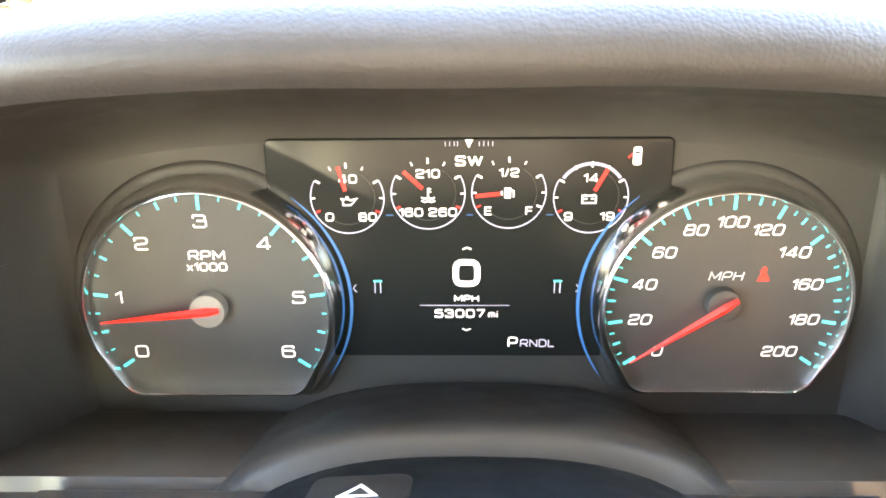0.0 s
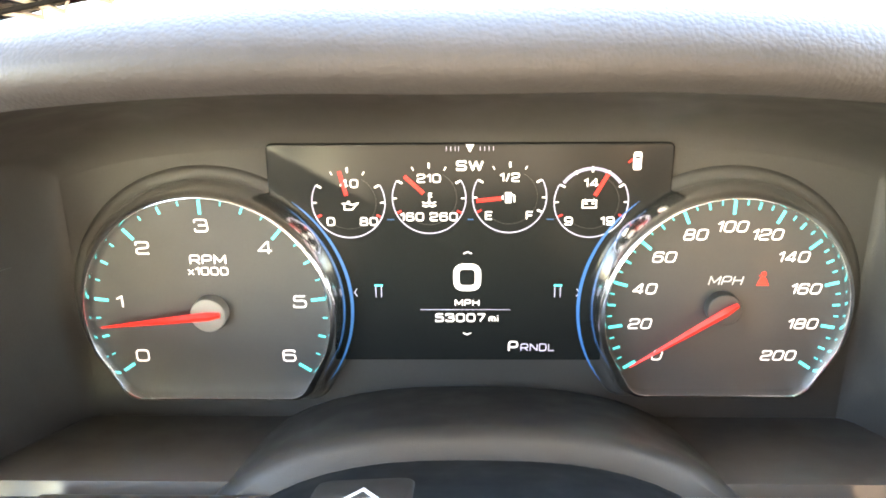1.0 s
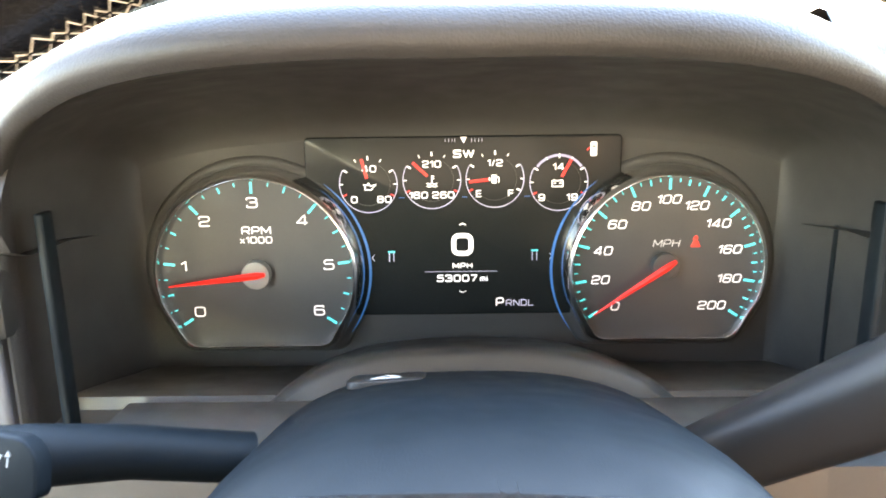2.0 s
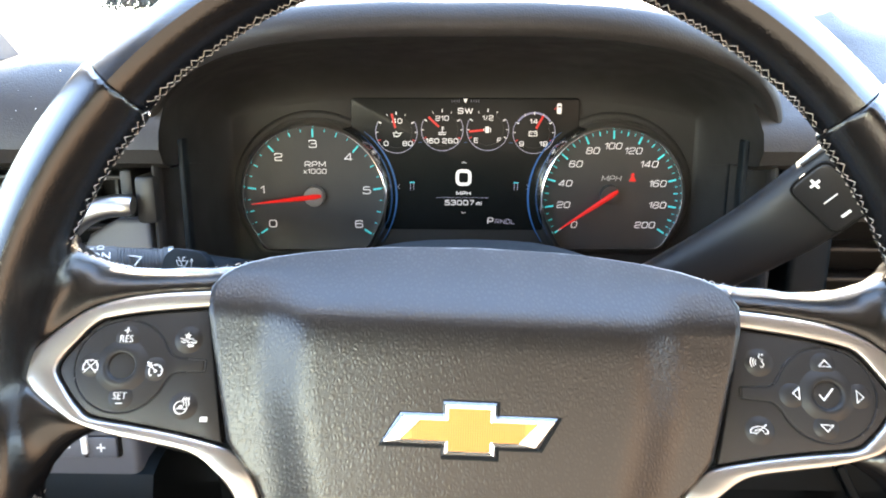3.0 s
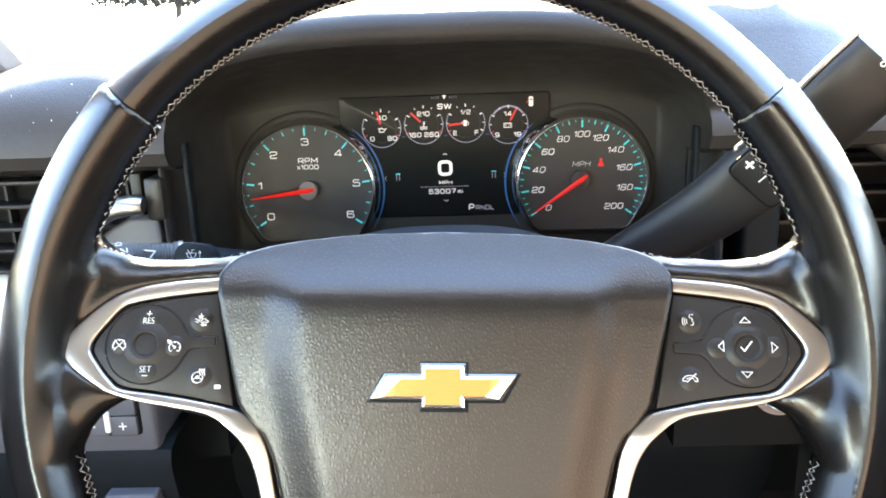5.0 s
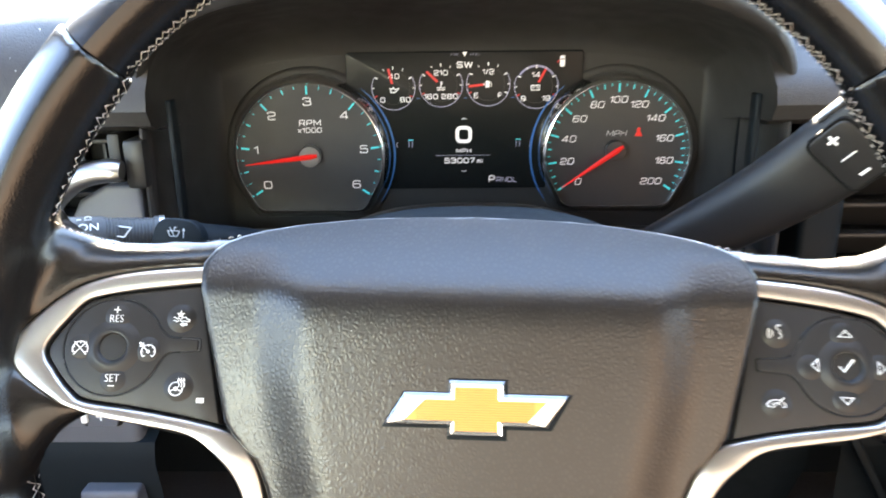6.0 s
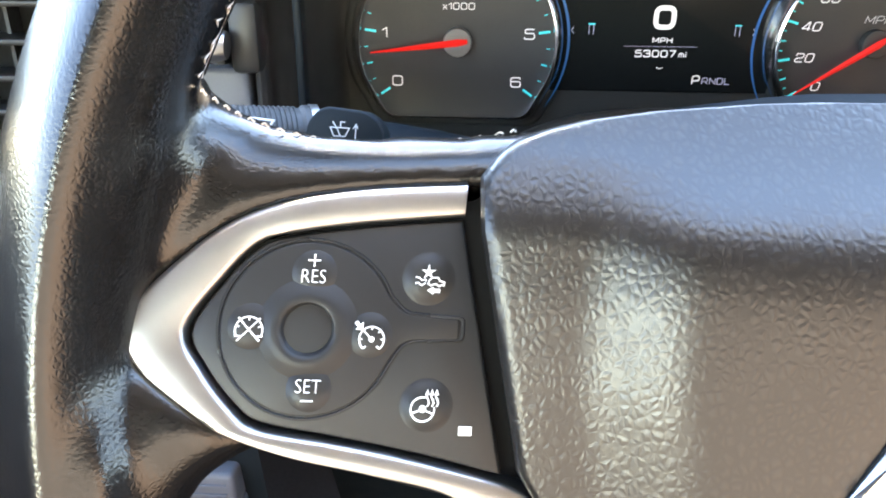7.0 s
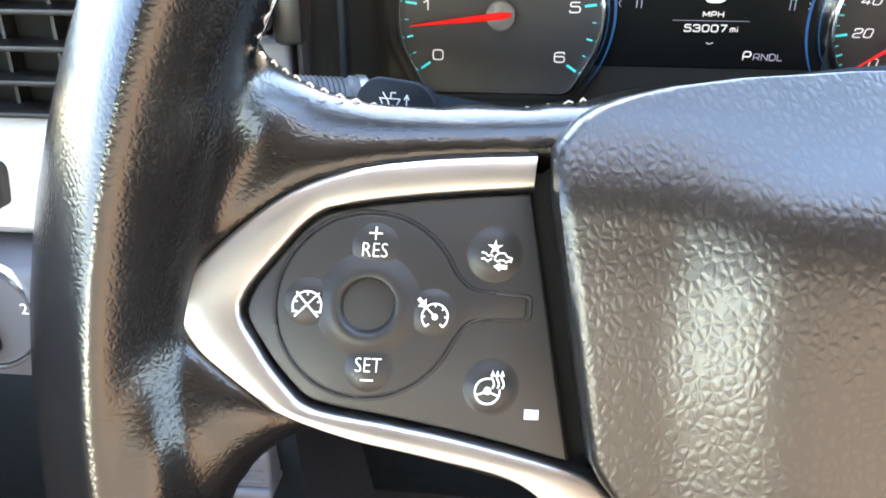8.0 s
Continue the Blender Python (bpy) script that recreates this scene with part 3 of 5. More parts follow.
def dial(name, cx, cz, r, steps, numerals, needle_to, cap, label, italic):
    face = part(name, prism_bm(dial_outline(cx, cz, r - 0.0012), -0.004, 0.0), M_FACE, cluster, label, smooth=False)
    # chrome bezel: slanted outer band, lip and thin inner wall
    rows = [[(x, y, n) for x, y in dial_outline(cx, cz, r + d)] for d, n in ((0.0056, -0.0078), (0.0050, -0.0048), (0.0036, -0.0012))]
    part("bezel_skirt", grid_mesh(rows, closed_v=True), M_CHROME, face, "chrome skirt under the bezel")
    prof = [(0.0036, -0.0012), (0.0022, 0.0022), (0.0008, 0.0048), (0.0, 0.0056), (-0.0008, 0.0058), (-0.0013, 0.0050), (-0.0014, 0.0002)]
    rows = [[(x, y, n) for x, y in dial_outline(cx, cz, r + d)] for d, n in prof]
    part("bezel", grid_mesh(rows, closed_v=True), M_CHROME, face, "bright chrome bezel ring")
    rows = [[(x, y, n) for x, y in dial_outline(cx, cz, r + d)] for d, n in ((0.0098, -0.0086), (0.0092, -0.0074), (0.0080, -0.0068), (0.0062, -0.0066), (0.0050, -0.0068))]
    part("collar", grid_mesh(rows, closed_v=True), M_HOOD_IN, face)
    for i in range(steps[0] * steps[1] + 1):
        major, half = i % steps[1] == 0, i % (steps[1] // 2) == 0
        a = radians(TICK0 - SWEEP * i / (steps[0] * steps[1]))
        r0, r1, w = (0.0444, 0.0505, 0.0012) if major else (0.0475, 0.0507, 0.0008) if half else (0.0487, 0.0507, 0.0005)
        k = r / 0.0535
        c, s = math.cos(a), math.sin(a)
        bm = strokes([[(cx + r0 * k * c, cz + r0 * k * s), (cx + r1 * k * c, cz + r1 * k * s)]], w, 0.0, 0.0003)
        part("tick", bm, M_CYAN, face, smooth=False)
    for body, x, y in numerals:
        part("numeral", squared_text(body, cap, x, y, 0.0002, 1.25 if not italic else 1.08, italic, 0.098), M_LIT, face, smooth=False)
    # needle
    hx, hy, tx, ty, tail = needle_to
    d = Vector((tx - hx, ty - hy))
    L = d.length
    u = d.normalized()
    n = Vector((-u.y, u.x))
    h = Vector((hx, hy))
    bm = bmesh.new()
    sections = []
    for f, w, t in ((-tail, 0.0011, 0.0006), (-tail * 0.6, 0.0014, 0.0010), (0.0, 0.0019, 0.0012), (0.35, 0.0015, 0.0009), (0.75, 0.0008, 0.0006), (1.0, 0.0003, 0.0003)):
        c = h + u * L * f
        z = 0.0068 - 0.0022 * max(f, 0)
        sections.append([(*(c + n * w), z), (*c, z + t), (*(c - n * w), z), (*c, z - t)])
    bm = grid_mesh(sections, closed_v=True)
    bm.faces.new([v for v in bm.verts][:4])
    bmesh.ops.recalc_face_normals(bm, faces=bm.faces[:])
    part("needle", bm, M_RED, face, "glowing red pointer", smooth=False)
    return face


TX, TZ, DR = -0.1072, 0.0204, 0.0532
tach_numbers = []
for k in range(7):
    a = radians(TICK0 - SWEEP * k / 6)
    tach_numbers.append((str(k), TX + 0.0392 * math.cos(a), TZ + (0.0392 if 0 < k < 6 else 0.0370) * math.sin(a)))
tach = dial("tachometer", TX, TZ, DR, (6, 4), tach_numbers, (-0.1066, 0.0213, -0.1538, 0.0152, 0.11), 0.0056, "dark engine speed dial with cyan marks", 0.0)
part("hub", disc_bm(-0.1068, 0.0211, 0.0076, 0.0, 0.0058, 0.0006), M_HUB, tach, "grey pointer hub")
part("lettering", squared_text("RPM", 0.0042, -0.1060, 0.0446, 0.0002, 1.2, 0, 0.115), M_LIT, tach, smooth=False)
part("lettering", squared_text("x1000", 0.0036, -0.1064, 0.0394, 0.0002, 1.1, 0, 0.115), M_LIT, tach, smooth=False)
SX, SZC = 0.1120, 0.0212
speed_numbers = []
for k in range(11):
    a = radians(TICK0 - SWEEP * k / 10)
    speed_numbers.append((str(20 * k), SX + 0.0350 * math.cos(a) * (0.9 if k in (0, 10) else 1), SZC + 0.0375 * math.sin(a)))
speedo = dial("speedometer", SX, SZC, 0.0515, (10, 4), speed_numbers, (0.1108, 0.0232, 0.0733, -0.0034, 0.13), 0.0047, "dark road speed dial with cyan marks", 0.22)
part("hub", disc_bm(0.1110, 0.0232, 0.0072, 0.0, 0.0050, 0.0006), M_FACE, speedo, "black pointer hub")
part("lettering", squared_text("MPH", 0.0041, 0.1118, 0.0350, 0.0002, 1.1, 0.22, 0.10), M_PRINT_DIM, speedo, smooth=False)
part("warning_light", join_bm([disc_bm(0.1272, 0.0379, 0.0011, 0.0, 0.0002), prism_bm([(0.1246, 0.0328), (0.1298, 0.0328), (0.1286, 0.0356), (0.1276, 0.0368), (0.1268, 0.0368), (0.1258, 0.0356)], 0.0, 0.0002),
                                 strokes([[(0.1254, 0.0374), (0.1294, 0.0336)]], 0.0005)]), M_RED, speedo, "lit red seat belt warning symbol", smooth=False)

# small gauges on the display
SMALL = [(-0.0462, 0.0676, [("40", 0.0005, 0.0082), ("0", -0.0078, -0.0082), ("80", 0.0082, -0.0082)], 104),
         (-0.0125, 0.0694, [("210", 0.0, 0.0085), ("160", -0.0072, -0.0080), ("260", 0.0060, -0.0080)], 137),
         (0.0209, 0.0697, [("1/2", 0.0, 0.0085), ("E", -0.0085, -0.0078), ("F", 0.0085, -0.0078)], 186),
         (0.0547, 0.0676, [("14", -0.0003, 0.0082), ("9", -0.0090, -0.0082), ("19", 0.0072, -0.0082)], 62)]
for gi, (gx, gz, words, ang) in enumerate(SMALL):
    g = part("small_gauge", strokes([arc(gx, gz, 0.0153, 150, 390, 40)], 0.00036, SZ, SZ + 0.0002), M_LIT_DIM, screen, smooth=False)
    part("gauge_shadow", strokes([arc(gx, gz, 0.0115, -60, 60, 20), arc(gx, gz, 0.0115, 220, 300, 12)], 0.0003, SZ, SZ + 0.0001), M_PANEL, screen, smooth=False)
    for k, a in enumerate((205, 180, 150, 118, 90, 62, 30, 0, -25)):
        red = (a in (205, -25)) and not (gi == 2 and a == -25)
        long = a in (205, 150, 90, 30, -25)
        r0, r1 = (0.0128, 0.0150) if long else (0.0134, 0.0150)
        c, s = math.cos(radians(a)), math.sin(radians(a))
        part("tick", strokes([[(gx + r0 * c, gz + r0 * s), (gx + r1 * c, gz + r1 * s)]], 0.0007 if long else 0.0004, SZ, SZ + 0.0002), M_RED if red else M_LIT, screen, smooth=False)
    for body, dx, dz in words:
        part("numeral", squared_text(body, 0.0036, gx + dx, gz + dz, SZ + 0.0001, 1.08, 0, 0.13), M_LIT, screen, smooth=False)
    c, s = math.cos(radians(ang)), math.sin(radians(ang))
    part("needle", strokes([[(gx + 0.0032 * c, gz + 0.0032 * s), (gx + 0.0138 * c, gz + 0.0138 * s)]], 0.0015, SZ, SZ + 0.0003), M_RED, screen, smooth=False)
part("volt_band", strokes([arc(0.0547, 0.0676, 0.0142, 35, 145, 24)], 0.0013, SZ, SZ + 0.0001), M_LILAC, screen, smooth=False)
# symbols in the small gauges
gx, gz = -0.0462, 0.0662
part("oil_symbol", strokes([[(gx - 0.0028, gz + 0.0010), (gx - 0.0018, gz + 0.0010), (gx - 0.0018, gz - 0.0016), (gx + 0.0014, gz - 0.0016), (gx + 0.0040, gz + 0.0012), (gx + 0.0012, gz + 0.0004), (gx + 0.0006, gz + 0.0010), (gx - 0.0018, gz + 0.0010)],
                            [(gx - 0.0006, gz + 0.0018), (gx + 0.0006, gz + 0.0018)]], 0.0005, SZ, SZ + 0.0002), M_LIT, screen, smooth=False)
gx, gz = -0.0125, 0.0688
part("coolant_symbol", strokes([[(gx, gz + 0.0030), (gx, gz - 0.0008)], [(gx, gz + 0.0026), (gx + 0.0012, gz + 0.0026)], [(gx, gz + 0.0014), (gx + 0.0012, gz + 0.0014)],
                                [(gx - 0.0028, gz - 0.0010), (gx - 0.0014, gz - 0.0016), (gx, gz - 0.0010), (gx + 0.0014, gz - 0.0016), (gx + 0.0028, gz - 0.0010)],
                                [(gx - 0.0028, gz - 0.0024), (gx - 0.0014, gz - 0.0030), (gx, gz - 0.0024), (gx + 0.0014, gz - 0.0030), (gx + 0.0028, gz - 0.0024)]], 0.0005, SZ, SZ + 0.0002), M_LIT, screen, smooth=False)
gx, gz = 0.0205, 0.0696
part("fuel_symbol", join_bm([prism_bm([(gx - 0.0014, gz - 0.0022), (gx + 0.0012, gz - 0.0022), (gx + 0.0012, gz + 0.0022), (gx - 0.0014, gz + 0.0022)], SZ, SZ + 0.0002),
                             prism_bm([(gx - 0.0036, gz), (gx - 0.0022, gz - 0.0010), (gx - 0.0022, gz + 0.0010)], SZ, SZ + 0.0002),
                             strokes([[(gx + 0.0012, gz + 0.0014), (gx + 0.0024, gz + 0.0008), (gx + 0.0024, gz - 0.0018)]], 0.0005, SZ, SZ + 0.0002)]), M_LIT, screen, smooth=False)
gx, gz = 0.0540, 0.0670
part("battery_symbol", strokes([[(gx - 0.0028, gz - 0.0018), (gx + 0.0028, gz - 0.0018), (gx + 0.0028, gz + 0.0013), (gx - 0.0028, gz + 0.0013), (gx - 0.0028, gz - 0.0018)],
                                [(gx - 0.0018, gz + 0.0013), (gx - 0.0018, gz + 0.0020)], [(gx + 0.0018, gz + 0.0013), (gx + 0.0018, gz + 0.0020)],
                                [(gx - 0.0020, gz), (gx - 0.0008, gz)], [(gx + 0.0008, gz), (gx + 0.0020, gz)]], 0.0005, SZ, SZ + 0.0002), M_LIT, screen, smooth=False)
# words and marks of the display
WORDS = [("SW", 0.0042, 0.0044, 0.0832, 1.12, 0.165, M_LIT), ("0", 0.0124, 0.0034, 0.0342, 1.0, 0.20, M_LIT), ("MPH", 0.0030, 0.0034, 0.0224, 1.1, 0.15, M_LIT),
         ("53007", 0.0039, 0.0004, 0.0153, 1.1, 0.15, M_LIT), ("mi", 0.0032, 0.0150, 0.0150, 0.9, 0.15, M_LIT), ("P", 0.0050, 0.0238, 0.0015, 1.0, 0.12, M_LIT), ("RNDL", 0.0036, 0.0346, 0.0010, 1.08, 0.10, M_LIT_DIM)]
for body, cap, x, y, wide, bold, mat in WORDS:
    part("lettering", squared_text(body, cap, x, y, SZ + 0.0001, wide, 0, bold), mat, screen, smooth=False)
part("divider_line", strokes([[(-0.0170, 0.0191), (0.0222, 0.0191)]], 0.0002, SZ, SZ + 0.0001), M_LIT_DIM, screen, smooth=False)
part("page_arrow", strokes([[(0.0018, 0.0450), (0.0036, 0.0458), (0.0054, 0.0450)]], 0.0004, SZ, SZ + 0.0002), M_LIT, screen, smooth=False)
part("page_arrow", strokes([[(0.0016, 0.0080), (0.0034, 0.0072), (0.0052, 0.0080)]], 0.0004, SZ, SZ + 0.0002), M_LIT, screen, smooth=False)
for s, x in ((1, -0.0450), (-1, 0.0512)):
    part("page_arrow", strokes([[(x + 0.0007 * s, 0.0290), (x - 0.0006 * s, 0.0272), (x + 0.0007 * s, 0.0254)]], 0.0003, SZ, SZ + 0.0002), M_LIT_DIM, screen, smooth=False)
for x in (-0.0350, 0.0424):
    part("lane_symbol", strokes([[(x - 0.0017, 0.0305), (x + 0.0019, 0.0305)]], 0.0007, SZ, SZ + 0.0002), M_CYAN, screen, smooth=False)
    part("lane_symbol", strokes([[(x - 0.0012, 0.0302), (x - 0.0012, 0.0250)], [(x + 0.0012, 0.0302), (x + 0.0012, 0.0250)]], 0.0003, SZ, SZ + 0.0002), M_LIT_DIM, screen, smooth=False)
part("compass_pointer", prism_bm([(0.0028, 0.0919), (0.0044, 0.0887), (0.0060, 0.0919)], SZ, SZ + 0.0002), M_LIT, screen, smooth=False)
part("compass_scale", strokes([[(x, 0.0893), (x, 0.0912)] for x in (-0.0052, -0.0034, -0.0016, -0.0002, 0.0086, 0.0104, 0.0122, 0.0140)], 0.0002, SZ, SZ + 0.0002), M_LIT_DIM, screen, smooth=False)
part("car_symbol", prism_bm(rounded([(0.0709, 0.0812), (0.0742, 0.0812), (0.0742, 0.0886), (0.0709, 0.0886)], 0.0009), SZ, SZ + 0.0002), M_LIT, screen, smooth=False)
part("car_window", prism_bm([(0.0713, 0.0858), (0.0738, 0.0858), (0.0734, 0.0868), (0.0717, 0.0868)], SZ, SZ + 0.0003), M_SCREEN, screen, smooth=False)
part("door_symbol", strokes([[(0.0690, 0.0842), (0.0706, 0.0858)]], 0.0007, SZ, SZ + 0.0002), M_RED, screen, smooth=False)
for x0, x1 in ((-0.0302, -0.0272), (0.0035, 0.0060), (0.0365, 0.0395)):
    part("blue_line", strokes([[(x0, 0.0602), (x1, 0.0602)]], 0.0003, SZ, SZ + 0.0001), M_BLUE, screen, smooth=False)
for cx, a0, a1 in ((TX, 52, -36), (SX, 128, 216)):
    pts = arc(cx, TZ, 0.0605, a0, a1, 40)
    bm = bmesh.new()
    left, right = [], []
    for i, p in enumerate(pts):
        f = i / 40
        w = 0.0013 * math.sin(math.pi * f) ** 0.7 + 0.0001
        d = Vector((p[0] - cx, p[1] - TZ)).normalized()
        left.append((p[0] - d.x * w / 2, p[1] - d.y * w / 2, SZ + 0.0003))
        right.append((p[0] + d.x * w / 2, p[1] + d.y * w / 2, SZ + 0.0003))
    part("blue_arc", grid_mesh([left, right]), M_BLUE, screen, "glowing blue arc beside the dial", smooth=False)

# ---------------------------------------------------------------- steering column
COL = pose(0.0061, -0.2969, -0.0031, 72.5)  # the wheel's hub: x right, y up the wheel, z towards the driver
shroud = thing("steering_column", COL, "black plastic steering column cover behind the wheel", "steering column")


def arch(rx, top, z, n=28, low=-0.075):
    """A cut of the cover: a flattened arch closed underneath."""
    pts = []
    for i in range(n + 1):
        a = math.pi * i / n
        c, s = math.cos(a), math.sin(a)
        pts.append((rx * math.copysign(abs(c) ** 0.75, c), top * abs(s) ** 0.85, z))
    pts += [(-rx * 0.9, low * 0.7, z), (-rx * 0.5, low, z), (rx * 0.5, low, z), (rx * 0.9, low * 0.7, z)]
    return pts


rows = [arch(rx, top, z) for rx, top, z in ((0.055, 0.040, -0.028), (0.075, 0.056, -0.034), (0.088, 0.064, -0.05), (0.095, 0.0665, -0.10), (0.100, 0.0668, -0.19), (0.104, 0.0635, -0.232))]
part("cover", grid_mesh(rows, closed_v=True), M_SHADED, shroud)
rows = [arch(rx, top, z) for rx, top, z in ((0.100, 0.060, -0.222), (0.1105, 0.0705, -0.2225), (0.1135, 0.0740, -0.2255), (0.1145, 0.0752, -0.230), (0.116, 0.0758, -0.24), (0.118, 0.0765, -0.285), (0.119, 0.0755, -0.300))]
part("collar", grid_mesh(rows, closed_v=True), M_BLACK, shroud, "smooth raised collar of the column cover")
# hazard switch on top of the cover
part("hazard_switch", bend(prism_bm(rounded([(-0.052, -0.0), (-0.020, 0.0), (-0.020, 0.026), (-0.052, 0.026)], 0.006), 0.0, 0.003, 0.001), lambda x, y: 0), M_PANEL, shroud,
     m=pose(0.0, 0.0650, -0.17, -90) @ pose(0, 0, 0, 0, -3, 0))
tri = [(-0.0412, 0.006), (-0.0306, 0.006), (-0.0359, 0.0152), (-0.0412, 0.006)]
part("hazard_symbol", strokes([tri], 0.0012, 0.003, 0.0033), M_PRINT, shroud, m=pose(0.0, 0.0650, -0.17, -90) @ pose(0, 0, 0, 0, -3, 0))

# ---------------------------------------------------------------- steering wheel
wheel = thing("steering_wheel", COL @ pose(0, 0, 0, 0, 0, -1.7), "black leather steering wheel with silver trim and stitching", "steering wheel")
RIM_R = 0.1795


def rim_ring(a, minor, deep, p=1.75, radius=RIM_R, n=28):
    """One cut of the rim: a rounded lozenge with a soft ridge at the front."""
    out = []
    for i in range(n):
        f = 2 * math.pi * i / n
        c, s = math.cos(f), math.sin(f)
        k = (abs(c) ** p + abs(s) ** p) ** (-1 / p)
        z = deep * k * s
        rr = radius + minor * k * c - 0.25 * max(z, 0)  # the ridge lies towards the hub
        out.append((rr * math.cos(a), rr * math.sin(a), z))
    return out


def rim_arc(a0, a1, minor, deep, p=1.75, n=60, caps=True, flare=0.0):
    rows = []
    for i in range(n + 1):
        f = i / n
        a = radians(a0 + (a1 - a0) * f)
        e = flare * (math.exp(-f * 40) + math.exp(-(1 - f) * 40))
        rows.append(rim_ring(a, minor + e, deep + e, p))
    bm = grid_mesh(rows, closed_v=True)
    bm.verts.ensure_lookup_table()
    k = len(rows[0])
    if caps:
        bm.faces.new(bm.verts[:k])
        bm.faces.new(bm.verts[-k:][::-1])
        bmesh.ops.recalc_face_normals(bm, faces=bm.faces[:])
    return bm


part("rim_top", rim_arc(39.5, 140.5, 0.0145, 0.0172, 1.36, flare=0.0006), M_RIM, wheel, "smooth worn leather upper rim")
part("rim_bottom", rim_arc(232, 308, 0.0148, 0.0168, 1.36), M_RIM, wheel)
SPOKE = [(-0.178, 0.070), (-0.163, 0.062), (-0.156, 0.054), (-0.147, 0.0492), (-0.134, 0.0466), (-0.114, 0.0470), (-0.098, 0.0485), (-0.080, 0.051), (-0.060, 0.052), (-0.060, -0.008),
         (-0.095, -0.012), (-0.125, -0.014), (-0.1400, -0.0175), (-0.1495, -0.0235), (-0.1550, -0.032), (-0.1595, -0.045), (-0.168, -0.062), (-0.184, -0.062), (-0.192, 0.0)]
TRIM_OUT = [(-0.1015, 0.0372), (-0.122, 0.0352), (-0.137, 0.0322), (-0.148, 0.0272), (-0.158, 0.0185), (-0.1665, 0.0085), (-0.1665, 0.0065), (-0.1615, -0.001), (-0.1505, -0.0092), (-0.1450, -0.0125),
            (-0.1325, -0.0163), (-0.118, -0.0190), (-0.1025, -0.0224), (-0.0935, -0.0285), (-0.0865, -0.0365), (-0.0822, -0.046), (-0.0788, -0.060), (-0.070, -0.100), (-0.062, -0.135)]


def side_lean(x, y):
    """The side panels turn away from the driver towards the hub and the top."""
    return 0.13 * (abs(x) - 0.13) - 0.20 * (y - 0.008) - 0.0026


def edge_distance(X, Y, outline):
    """Distance of each point to a closed outline, positive inside."""
    best = np.full(X.shape, 1e9)
    inside = np.zeros(X.shape, bool)
    for (x0, y0), (x1, y1) in zip(outline, outline[1:] + outline[:1]):
        dx, dy = x1 - x0, y1 - y0
        f = np.clip(((X - x0) * dx + (Y - y0) * dy) / (dx * dx + dy * dy + 1e-15), 0, 1)
        best = np.minimum(best, np.hypot(X - x0 - f * dx, Y - y0 - f * dy))
        inside ^= ((y0 > Y) != (y1 > Y)) & (X < dx * (Y - y0) / (dy if abs(dy) > 1e-12 else 1e-12) + x0)
    return np.where(inside, best, -best)


